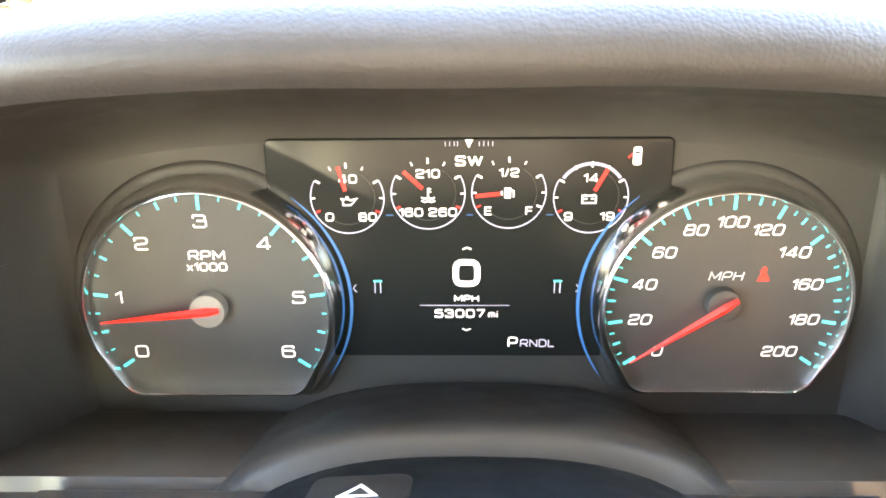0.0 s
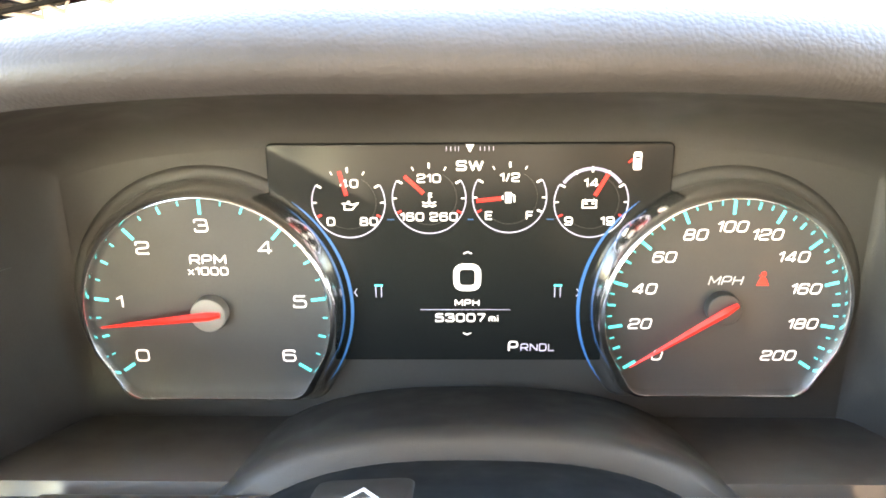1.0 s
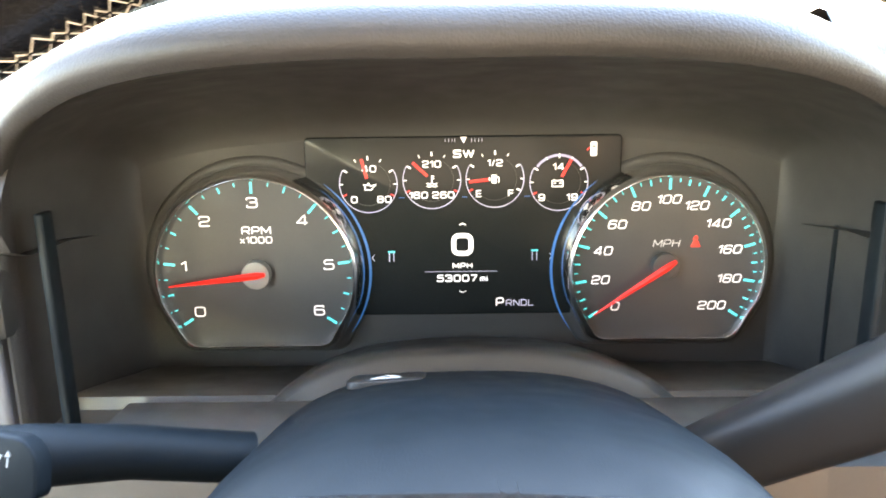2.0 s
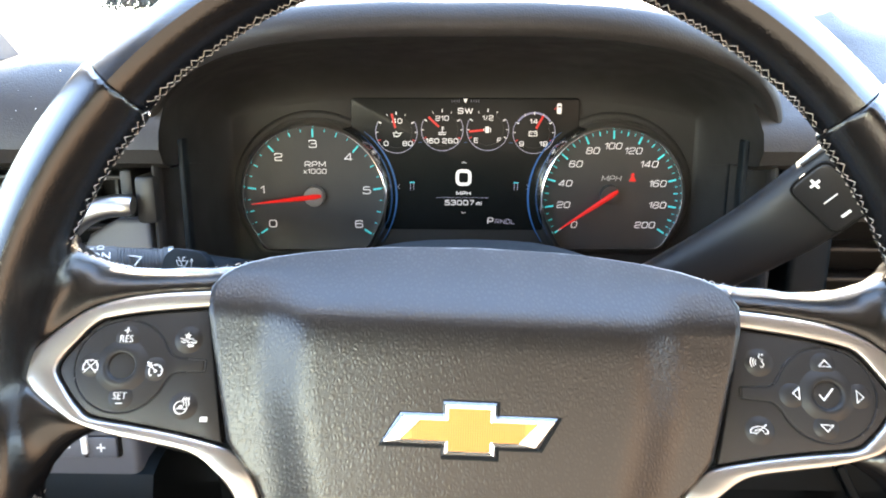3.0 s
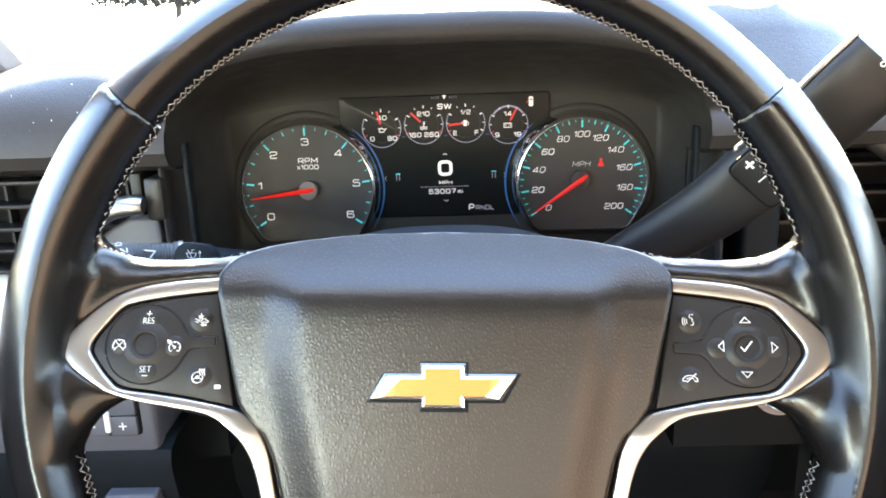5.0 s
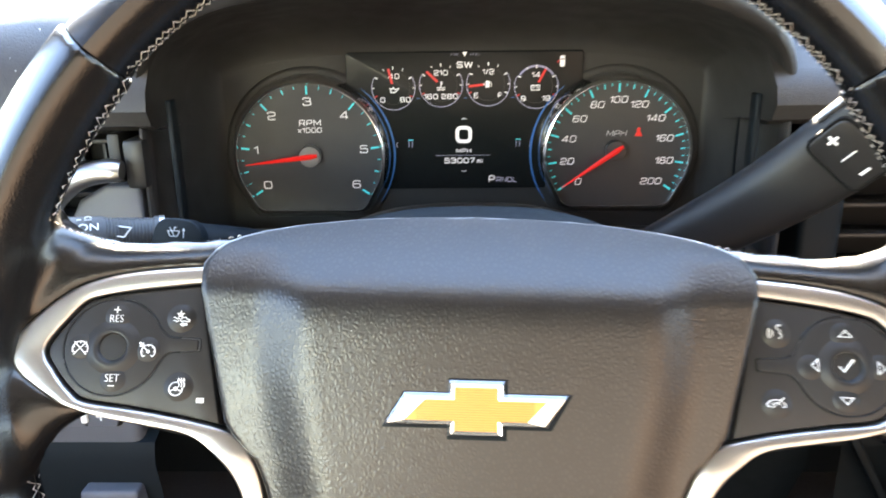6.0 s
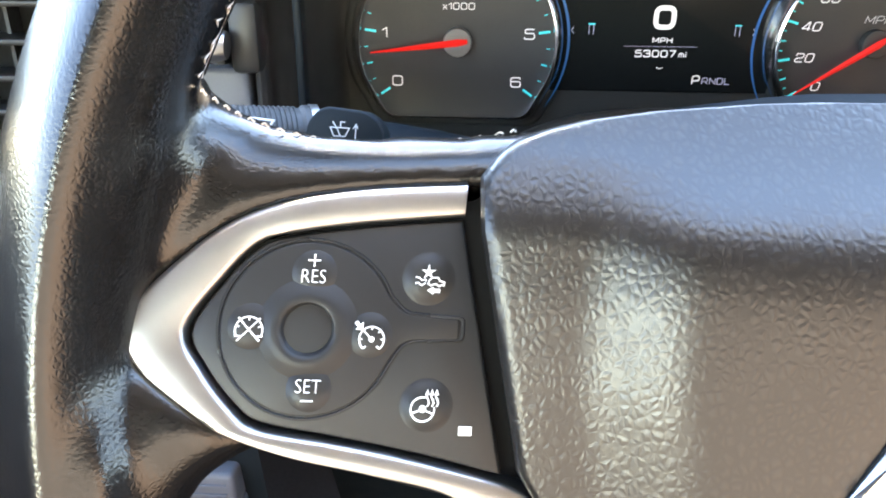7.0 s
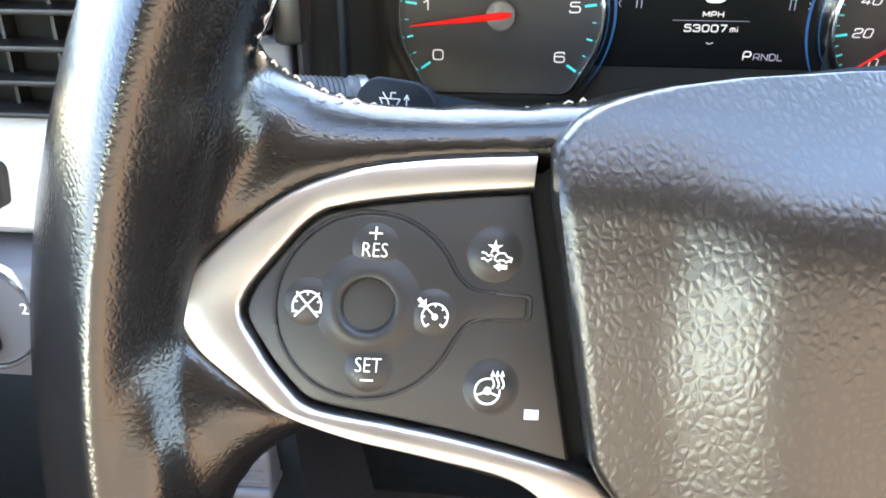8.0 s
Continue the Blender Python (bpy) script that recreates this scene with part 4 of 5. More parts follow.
def spoke_leather(step=0.00125):
    """The leather between rim and trim as a solid: flush with the trim, swelling to the rim, rolled under at its free edges."""
    xs, ys = np.arange(-0.180, -0.062, step), np.arange(-0.062, 0.070, step)
    X, Y = np.meshgrid(xs, ys, indexing="ij")
    edge = [tuple(p.xy) for p in smooth_line([(x, y, 0) for x, y in SPOKE[:8]], 60)] + SPOKE[8:11] + [tuple(p.xy) for p in smooth_line([(x, y, 0) for x, y in SPOKE[11:17]], 40)] + SPOKE[17:]
    d_edge = edge_distance(X, Y, edge)
    trim = [tuple(p.xy) for p in smooth_line([(x, y, 0) for x, y in TRIM_OUT], 90)]
    d_trim = -edge_distance(X, Y, trim + [(-0.04, -0.135), (-0.04, 0.037)])
    lean = 0.13 * (np.abs(X) - 0.13) - 0.20 * (np.maximum(Y, -0.03) - 0.008) - 0.0026
    flat = lean + 0.0026 + 0.0016 * (1 - np.exp(-np.maximum(d_trim, 0) / 0.004))
    cut = sorted((math.hypot(x, y), z) for x, y, z in rim_ring(math.pi, 0.0172, 0.0200, 1.32, n=200) if z >= 0 and math.hypot(x, y) < RIM_R - 0.0049)
    R = np.hypot(X, Y)
    rim = np.interp(R, [c[0] for c in cut], [c[1] for c in cut]) - 2.0 * np.maximum(cut[0][0] - R, 0)
    k = 0.004 + 0.016 * np.clip(d_trim / 0.014, 0, 1)
    k = 0.0005 + k * np.clip((RIM_R - 0.006 - R) / 0.008, 0, 1) * np.clip((0.064 - Y) / 0.014, 0, 1) * np.clip((Y + 0.056) / 0.016, 0, 1)
    top = np.maximum(flat, rim) + k / 4 * np.maximum(1 - np.abs(flat - rim) / k, 0) ** 2
    f = np.clip(-d_trim / 0.002, 0, 1)
    top = top - 0.008 * f * f * (3 - 2 * f)
    u = np.clip(1 - d_edge / 0.0165, 0, 1)
    low = np.minimum(flat, top) - 0.016
    top = top - 0.0120 * (1 - np.sqrt(1 - u * u)) * np.clip((RIM_R - 0.007 - R) / 0.006, 0, 1)
    keep = (d_edge > 0) & (R < RIM_R - 0.0055)
    bm = bmesh.new()
    up, down = {}, {}

    def corner(table, i, j, Z):
        if (i, j) not in table:
            table[i, j] = bm.verts.new((xs[i], ys[j], Z[i, j]))
        return table[i, j]

    cells = keep[:-1, :-1] & keep[1:, :-1] & keep[:-1, 1:] & keep[1:, 1:]
    for i, j in zip(*np.nonzero(cells)):
        ring = ((i, j), (i + 1, j), (i + 1, j + 1), (i, j + 1))
        bm.faces.new([corner(up, a, b, top) for a, b in ring])
        bm.faces.new([corner(down, a, b, low) for a, b in ring[::-1]])
        for (a, b), (c, d), (di, dj) in zip(ring, ring[1:] + ring[:1], ((0, -1), (1, 0), (0, 1), (-1, 0))):
            m, n = i + di, j + dj
            if not (0 <= m < cells.shape[0] and 0 <= n < cells.shape[1] and cells[m, n]):
                bm.faces.new((corner(down, a, b, low), corner(down, c, d, low), corner(up, c, d, top), corner(up, a, b, top)))
    return bm


for s, a0, a1 in ((-1, 140.6, 232), (1, 39.4, -52)):
    grip = rim_arc(a0, a1, 0.0172, 0.0200, 1.32)
    spoke = spoke_leather()
    if s > 0:
        bmesh.ops.transform(spoke, matrix=Matrix.Scale(-1, 4, (1, 0, 0)), verts=spoke.verts[:])
        bmesh.ops.reverse_faces(spoke, faces=spoke.faces[:])
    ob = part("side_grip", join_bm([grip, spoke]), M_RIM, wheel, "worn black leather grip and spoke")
    md = ob.modifiers.new("blend", "REMESH")
    md.mode = "VOXEL"
    md.voxel_size = 0.0013
    md.use_smooth_shade = True
    md = ob.modifiers.new("soften", "SMOOTH")
    md.factor = 0.5
    md.iterations = 14
    # folded seam where the grip meets the upper rim
    a = radians(140.9 if s < 0 else 39.1)
    part("seam", tube(bmesh.new(), rim_ring(a, 0.0158, 0.0183, 1.34, n=40), 0.0007, 8, closed=True), M_RIM, wheel)
    a = radians(140.35 if s < 0 else 39.65)
    part("seam_gap", tube(bmesh.new(), rim_ring(a, 0.0144, 0.0170, 1.36, n=40), 0.0005, 6, closed=True), M_GAP, wheel)

# cross stitching along the inner side of the rim
def stitch_point(a, across):
    """A point on the rim's inner front flank; across runs from the back (0) to the front (1)."""
    turned = max(abs((math.degrees(a) % 360) - 90) - 52, 0) if a > 0 and math.degrees(a) % 360 < 180 else 0
    f = radians(180 - (-3 - 0.55 * turned + 18 * across))
    minor, deep, p = (0.0149, 0.0176, 1.36) if 39 < math.degrees(a) % 360 < 141 else (0.0173, 0.0201, 1.32)
    c, s = math.cos(f), math.sin(f)
    k = (abs(c) ** p + abs(s) ** p) ** (-1 / p)
    z = deep * k * s
    rr = RIM_R + minor * k * c - 0.25 * max(z, 0)
    return (rr * math.cos(a), rr * math.sin(a), z)


def stitch_run(a0, a1, step=1.1):
    n = int(abs(a1 - a0) / step)
    bm = bmesh.new()
    for strand in (0, 1):
        pts = []
        for i in range(n + 1):
            a = radians(a0 + (a1 - a0) * i / n)
            wob = 0.16 * math.sin(i * 12.9898 + strand * 3)
            a += radians(0.28) * math.sin(i * 7.233 + strand)
            pts.append(Vector(stitch_point(a, (0.0 if (i + strand) % 2 else 0.95) + wob)))
        tube(bm, pts, 0.00019, 5)
    edge = [Vector(stitch_point(radians(a0 + (a1 - a0) * i / (n * 2)), 0.5)) for i in range(n * 2 + 1)]
    return bm, edge


for a0, a1 in ((20, 160), (190, 232), (-10, -52)):
    bm, edge = stitch_run(a0, a1)
    part("stitching", bm, M_THREAD, wheel, "grey cross stitching thread")
    part("leather_joint", tube(bmesh.new(), edge, 0.0002, 5), M_GAP, wheel)
for s in (-1, 1):
    line = [Vector((s * x, y, z)) for x, y, z in ((0.1575, 0.0562, 0.004), (0.1515, 0.0514, -0.001), (0.145, 0.0476, -0.0085), (0.134, 0.0450, -0.0136), (0.120, 0.0447, -0.0178), (0.106, 0.0460, -0.0205), (0.092, 0.0490, -0.0235))]
    bm = bmesh.new()
    pts = smooth_line(line, 46)
    for i in range(0, 45, 2):
        tube(bm, [pts[i], (pts[i] + pts[i + 1]) / 2 + Vector((0, 0.0005, 0.0003)), pts[i + 1]], 0.00024, 5)
    part("stitching", bm, M_THREAD, wheel, "grey stitching on the spoke")

# silver side trim, switch panels
TRIM_IN = [(-0.055, -0.135), (-0.063, -0.100), (-0.0718, -0.060), (-0.0755, -0.0400), (-0.0795, -0.0300), (-0.0845, -0.0240), (-0.0905, -0.0205), (-0.109, -0.0162), (-0.125, -0.0134), (-0.139, -0.0112), (-0.144, -0.0080),
           (-0.150, -0.0010), (-0.1540, 0.0070), (-0.147, 0.0180), (-0.142, 0.0236), (-0.137, 0.0258), (-0.122, 0.0285), (-0.1018, 0.0309)]
PANEL = [(-0.1022, 0.0300), (-0.122, 0.0276), (-0.1365, 0.0250), (-0.1415, 0.0229), (-0.1465, 0.0175), (-0.1530, 0.0070), (-0.1495, -0.0005), (-0.1435, -0.0073), (-0.1385, -0.0103), (-0.125, -0.0125), (-0.109, -0.0153), (-0.0918, -0.0192)]


def flip(points, s):
    return [(x, y) for x, y in points] if s < 0 else [(-x, y) for x, y in points][::-1]


def sub(bm):
    return bend(bm, side_lean)


def leg_lean(x, y):
    return side_lean(x, max(y, -0.03))


def spaced(line, marks, counts):
    """The line cut at its points nearest to marks, each stretch walked in even steps."""
    dense = [p.xy for p in smooth_line([(x, y, 0) for x, y in line], 400)]
    cuts = [min(range(400), key=lambda i: (dense[i] - Vector(m)).length) for m in marks]
    out = []
    for c0, c1, n in zip(cuts, cuts[1:], counts):
        run = dense[c0:c1 + 1]
        far = np.concatenate(([0], np.cumsum([(b - a).length for a, b in zip(run, run[1:])])))
        for t in np.linspace(0, far[-1], n, endpoint=False):
            out.append((float(np.interp(t, far, [p.x for p in run])), float(np.interp(t, far, [p.y for p in run]))))
    return out + [tuple(dense[cuts[-1]])]


def trim_blade(s):
    """A blade with a soft crown and rounded edges between its two outlines."""
    counts = (26, 18, 22, 14, 24)
    outer = spaced(TRIM_OUT, ((-0.1015, 0.0372), (-0.1668, 0.0075), (-0.1450, -0.0125), (-0.1025, -0.0224), (-0.0822, -0.046), (-0.062, -0.135)), counts)
    inner = spaced(TRIM_IN[::-1], ((-0.1018, 0.0309), (-0.1540, 0.0070), (-0.1410, -0.0100), (-0.0905, -0.0205), (-0.0750, -0.043), (-0.055, -0.135)), counts)
    rows = []
    for (ox, oy), (ix, iy) in zip(outer, inner):
        w = math.hypot(ix - ox, iy - oy)
        row = []
        for d, z in ((0.0, -0.004), (0.0, 0.0020), (0.0002, 0.0026), (0.0006, 0.0030), (0.0013, 0.0032)):
            row.append((min(d / w, 0.4), z))
        row += [(0.5, 0.0033)] + [(1 - f, z - 0.0002) for f, z in row[::-1]]
        rows.append([(-s * (ox + (ix - ox) * f), oy + (iy - oy) * f, z + leg_lean(ox + (ix - ox) * f, oy + (iy - oy) * f)) for f, z in row])
    bm = grid_mesh(rows)
    bm.verts.ensure_lookup_table()
    k = len(rows[0])
    bm.faces.new(bm.verts[:k])
    bm.faces.new(bm.verts[-k:][::-1])
    bmesh.ops.recalc_face_normals(bm, faces=bm.faces[:])
    return bm


for s in (-1, 1):
    part("side_trim", trim_blade(s), M_SILVER, wheel, "satin silver trim blade")
    back = [(-0.100, 0.034), (-0.150, 0.022), (-0.160, 0.008), (-0.146, -0.014), (-0.094, -0.026), (-0.080, -0.05), (-0.060, -0.13), (-0.05, -0.13), (-0.05, 0.04), (-0.085, 0.045)]
    part("spoke_base", bend(prism_bm(flip(back, s), -0.020, -0.0012), leg_lean), M_GAP, wheel)
    panel = part("switch_panel", sub(prism_bm(flip(PANEL[:1] + [tuple(p.xy) for p in smooth_line([(x, y, 0) for x, y in PANEL], 48)][1:-1] + PANEL[-1:], s), -0.004, 0.0012, 0.0006, 2)), M_PANEL, wheel, "charcoal plastic steering wheel switch panel")
    # round pad with a tab, outlined by a shallow raised lip
    ring = arc(-0.1310, 0.0078, 0.0172, 24, 338, 48)
    corners = [(-0.1008, 0.0066), (-0.1008, 0.0108), (-0.1122, 0.0114)] + ring + [(-0.1122, 0.0060)]
    keyhole = rounded(corners, [0.0009, 0.0009, 0.0032] + [0.0] * len(ring) + [0.0032], 6)
    if s > 0:
        keyhole = [(x, 0.0156 - y) for x, y in keyhole][::-1]
    outline = flip(keyhole, s)
    inner = flip([(-0.1310 + (x + 0.1310) * 0.975, 0.0078 + (y - 0.0078) * 0.97) for x, y in keyhole], s)
    part("rocker_pad", sub(prism_bm(inner, 0.0, 0.00155, 0.0004, 3)), M_PANEL, panel)
    part("pad_outline", sub(tube(bmesh.new(), [(x, y, 0.0013) for x, y in outline], 0.00036, 6, closed=True)), M_KEY, panel, "glossy raised bead round the keys")
    cx = 0.1310 * s
    # concave middle key with a raised lip
    rows = []
    for rr, z in ((0.0104, 0.0013), (0.0094, 0.0017), (0.0082, 0.0023), (0.0070, 0.0028), (0.0060, 0.0030), (0.0053, 0.0028), (0.0049, 0.0023), (0.0046, 0.0015), (0.0032, 0.0009), (0.0015, 0.0006), (0.0001, 0.0005)):
        rows.append([(cx + rr * math.cos(2 * math.pi * i / 40), 0.0078 + rr * math.sin(2 * math.pi * i / 40), z) for i in range(40)])
    part("middle_key", sub(grid_mesh(rows, closed_v=True)), M_PANEL, panel)
    keys = [(-0.1305, 0.0186), (-0.1300, -0.0036), (-0.1420, 0.0079), (-0.1190, 0.0070), (-0.1082, 0.0183), (-0.1072, -0.0062)]
    for kx, ky in keys:
        kx = kx if s < 0 else -kx
        rows = []
        for rr, z in ((0.0053, 0.0012), (0.0049, 0.0013), (0.0043, 0.0016), (0.0035, 0.0020), (0.0024, 0.0023), (0.0012, 0.00245), (0.0001, 0.0025)):
            rows.append([(kx + rr * math.cos(2 * math.pi * i / 28), ky + rr * math.sin(2 * math.pi * i / 28), z) for i in range(28)])
        part("key", sub(grid_mesh(rows, closed_v=True)), M_PANEL, panel)
    KZ0, KZ1 = 0.0020, 0.0026

    def symbol(name, bm, lift=0.0):
        for v in bm.verts:
            v.co.z += lift
        return part(name, sub(bm), M_PRINT, panel, smooth=False)

    if s < 0:
        symbol("lettering", text_bm("RES", 0.0027, -0.1305, 0.0179, KZ1, 0.84, 0, -0.03))
        symbol("plus_sign", strokes([[(-0.1317, 0.0211), (-0.1293, 0.0211)], [(-0.1305, 0.0199), (-0.1305, 0.0223)]], 0.00023, KZ0, KZ1))
        symbol("lettering", text_bm("SET", 0.0027, -0.1300, -0.0030, KZ1, 0.84, 0, -0.03))
        symbol("minus_sign", strokes([[(-0.1312, -0.0056), (-0.1289, -0.0056)]], 0.00023, KZ0, KZ1))
        gx, gy = -0.1420, 0.0073
        marks = [[(gx + 0.0026 * math.cos(radians(q)), gy + 0.0026 * math.sin(radians(q))), (gx + 0.0019 * math.cos(radians(q)), gy + 0.0019 * math.sin(radians(q)))] for q in (20, 90, 160)]
        symbol("cancel_symbol", strokes([arc(gx, gy, 0.0026, -12, 192, 18), [(gx - 0.0025, gy - 0.0006), (gx - 0.0025, gy - 0.0011), (gx - 0.0016, gy - 0.0011)], [(gx + 0.0025, gy - 0.0006), (gx + 0.0025, gy - 0.0011), (gx + 0.0016, gy - 0.0011)],
                                          [(gx - 0.0021, gy - 0.0020), (gx + 0.0021, gy + 0.0024)], [(gx + 0.0021, gy - 0.0020), (gx - 0.0021, gy + 0.0024)]] + marks, 0.00024, KZ0, KZ1))
        gx, gy = -0.1185, 0.0064
        marks = [[(gx + 0.0024 * math.cos(radians(q)), gy + 0.0024 * math.sin(radians(q))), (gx + 0.0018 * math.cos(radians(q)), gy + 0.0018 * math.sin(radians(q)))] for q in (0, 45, 90, 180)]
        symbol("cruise_symbol", join_bm([strokes([arc(gx, gy, 0.0024, -48, 228, 26), [(gx, gy), (gx - 0.0017, gy + 0.0017)], [(gx + 0.0016, gy - 0.0018), (gx + 0.0010, gy - 0.0013)], [(gx - 0.0016, gy - 0.0018), (gx - 0.0010, gy - 0.0013)]] + marks, 0.00024, KZ0, KZ1),
                                         disc_bm(gx, gy, 0.00055, KZ0, KZ1, 0, 14),
                                         prism_bm([(gx - 0.0034, gy + 0.0030), (gx - 0.0030, gy + 0.0034), (gx - 0.0023, gy + 0.0027), (gx - 0.0018, gy + 0.0032), (gx - 0.0017, gy + 0.0017), (gx - 0.0032, gy + 0.0018), (gx - 0.0027, gy + 0.0023)], KZ0, KZ1)]))
        gx, gy = -0.1080, 0.0180
        star = [(gx - 0.0002 + q * math.cos(radians(90 + 36 * i)), gy + 0.0017 + q * math.sin(radians(90 + 36 * i))) for i, q in enumerate((0.0015, 0.0005) * 5)]
        car = [(gx - 0.0002, gy - 0.0005), (gx, gy + 0.0002), (gx + 0.0006, gy + 0.0007), (gx + 0.0017, gy + 0.0007), (gx + 0.0021, gy + 0.0001), (gx + 0.0030, gy - 0.0002), (gx + 0.0029, gy - 0.0008), (gx + 0.0024, gy - 0.0007),
               (gx + 0.0020, gy - 0.0010), (gx + 0.0015, gy - 0.0006), (gx + 0.0008, gy - 0.0006), (gx + 0.0004, gy - 0.0009), (gx - 0.0002, gy - 0.0005)]
        symbol("distance_symbol", join_bm([strokes([car, [(gx - 0.0027, gy + 0.0007), (gx - 0.0020, gy + 0.0006), (gx - 0.0014, gy + 0.0001), (gx - 0.0008, gy + 0.0003), (gx - 0.0005, gy)],
                                                    [(gx - 0.0027, gy - 0.0005), (gx - 0.0021, gy - 0.0004), (gx - 0.0015, gy - 0.0009), (gx - 0.0010, gy - 0.0006), (gx - 0.0007, gy - 0.0003)]], 0.00024, KZ0, KZ1),
                                           prism_bm(star, KZ0, KZ1),
                                           prism_bm([(gx + 0.0022, gy - 0.0022), (gx + 0.0022, gy - 0.0015), (gx + 0.0009, gy - 0.0015), (gx + 0.0009, gy - 0.0011), (gx - 0.0003, gy - 0.0018), (gx + 0.0009, gy - 0.0026), (gx + 0.0009, gy - 0.0022)], KZ0, KZ1)]))
        gx, gy = -0.1078, -0.0064
        waves = [[(gx + d + 0.0003 * math.sin(q * 1.3), gy + 0.0004 + 0.0006 * q) for q in range(5)] for d in (0.0009, 0.0018, 0.0027)]
        heads = [prism_bm([(gx + d - 0.0004, gy + 0.0026), (gx + d + 0.0004, gy + 0.0026), (gx + d, gy + 0.0036)], KZ0, KZ1) for d in (0.0008, 0.0017, 0.0026)]
        symbol("heated_wheel_symbol", join_bm([strokes([arc(gx, gy - 0.0002, 0.0023, 78, 372, 30), [(gx - 0.0021, gy - 0.0010), (gx, gy - 0.0002), (gx + 0.0021, gy - 0.0010)]] + waves, 0.00026, KZ0, KZ1), disc_bm(gx, gy - 0.0001, 0.0007, KZ0, KZ1, 0, 14)] + heads))
        symbol("indicator_lamp", prism_bm([(-0.1006, -0.0117), (-0.0980, -0.0117), (-0.0980, -0.0100), (-0.1006, -0.0100)], 0.0008, 0.0014))
    else:
        for gx, gy, a in ((0.1308, 0.0190, 90), (0.1300, -0.0036, 270), (0.1204, 0.0079, 180), (0.1418, 0.0078, 0)):
            c, q = math.cos(radians(a)), math.sin(radians(a))
            tri = [(gx + u * c - w * q, gy + u * q + w * c) for u, w in ((0.0014, 0), (-0.0009, 0.0021), (-0.0009, -0.0021), (0.0014, 0))]
            symbol("arrow_symbol", strokes([tri], 0.00023, KZ0, KZ1))
        symbol("check_symbol", strokes([[(0.1284, 0.0078), (0.1299, 0.0060), (0.1332, 0.0102)]], 0.00035, 0.0008, 0.0021))
        gx, gy = 0.1078, 0.0190
        symbol("voice_symbol", strokes([arc(gx + 0.0013, gy + 0.0023, 0.0002, 0, 360, 8), [(gx + 0.0004, gy + 0.0026), (gx, gy + 0.0012), (gx + 0.0014, gy + 0.0004), (gx + 0.0010, gy - 0.0004), (gx + 0.0018, gy - 0.0010), (gx + 0.0014, gy - 0.0022), (gx + 0.0004, gy - 0.0022)],
                                         arc(gx + 0.0001, gy - 0.0006, 0.0014, 140, 220, 6), arc(gx + 0.0001, gy - 0.0006, 0.0022, 140, 220, 6), arc(gx + 0.0001, gy - 0.0006, 0.0030, 145, 215, 6)], 0.00022, KZ0, KZ1))
        gx, gy = 0.1066, -0.0056
        symbol("phone_symbol", strokes([arc(gx, gy - 0.0012, 0.0030, 20, 160, 14, 0.0022), arc(gx, gy - 0.0012, 0.0016, 20, 160, 10, 0.0012), [(gx - 0.0030, gy - 0.0002), (gx - 0.0030, gy - 0.0014), (gx - 0.0016, gy - 0.0014)],
                                         [(gx + 0.0030, gy - 0.0002), (gx + 0.0030, gy - 0.0014), (gx + 0.0016, gy - 0.0014)], [(gx - 0.0014, gy - 0.0018), (gx + 0.0026, gy + 0.0018)]], 0.00022, KZ0, KZ1))

# hub pad: a grained cover whose upper edge rolls away from the driver
PAD_EDGE = [(0.0580, 0.0), (0.0574, 0.030), (0.0556, 0.052), (0.0526, 0.074), (0.0494, 0.086), (0.0455, 0.0945), (0.0390, 0.0990), (0.030, 0.0985), (0.010, 0.0945), (-0.018, 0.0888), (-0.023, 0.0845), (-0.030, 0.0778), (-0.040, 0.0735), (-0.058, 0.0695), (-0.100, 0.0605), (-0.135, 0.0525)]


def pad_half(y):
    pts = PAD_EDGE
    if y >= pts[0][0]:
        return 0.002
    for (y0, w0), (y1, w1) in zip(pts, pts[1:]):
        if y1 <= y <= y0:
            return w0 + (w1 - w0) * (y0 - y) / (y0 - y1)
    return pts[-1][1]


def pad_height(x, y, half):
    """Height of the cover: a flat middle, gently fluted flanks, a rolled top and a tight edge."""
    z = 0.0108
    if y > 0.022:
        g = y - 0.030
        z -= 0.42 * (math.sqrt(g * g + 0.006 ** 2) + g) - 0.0008
    e = abs(x)
    mid = 0.0685 - 0.20 * max(-y, 0)
    f = min(max((e - (mid - 0.012)) / 0.024, 0), 1)
    z -= 0.0050 * f * f * (3 - 2 * f) * min(max((0.045 - y) / 0.02, 0), 1)
    z -= 0.3 * max(e - mid - 0.012, 0) ** 1.5
    d = max(half - e, 0)
    r = 0.0022
    if d < r:
        z -= 0.003 * (1 - math.sqrt(max(1 - (1 - d / r) ** 2, 0)))
    return z


rows = []
ys = [0.0580, 0.0577, 0.0570] + [0.0560 - 0.00243 * i for i in range(14)] + [0.0195 - 0.0045 * i for i in range(35)]
for y in ys:
    half = pad_half(y)
    row = []
    for i in range(73):
        u = -1 + 2 * i / 72
        u = math.copysign(1 - (1 - abs(u)) ** 1.35, u)
        row.append((u * half, y, pad_height(u * half, y, half)))
    row = [(row[0][0], y, row[0][2] - 0.012)] + row + [(row[-1][0], y, row[-1][2] - 0.012)]
    rows.append(row)
rows.insert(0, [(x, 0.0582, z - 0.014) for x, y, z in rows[0]])
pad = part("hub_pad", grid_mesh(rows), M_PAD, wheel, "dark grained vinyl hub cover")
part("horn_symbol", strokes([[(-0.0035, -0.0570), (0.0, -0.0570), (0.0040, -0.0545), (0.0040, -0.0500), (0.0, -0.0525), (-0.0035, -0.0525), (-0.0035, -0.0570)]], 0.0005, 0.0104, 0.0111), M_PAD, pad, "embossed horn outline")
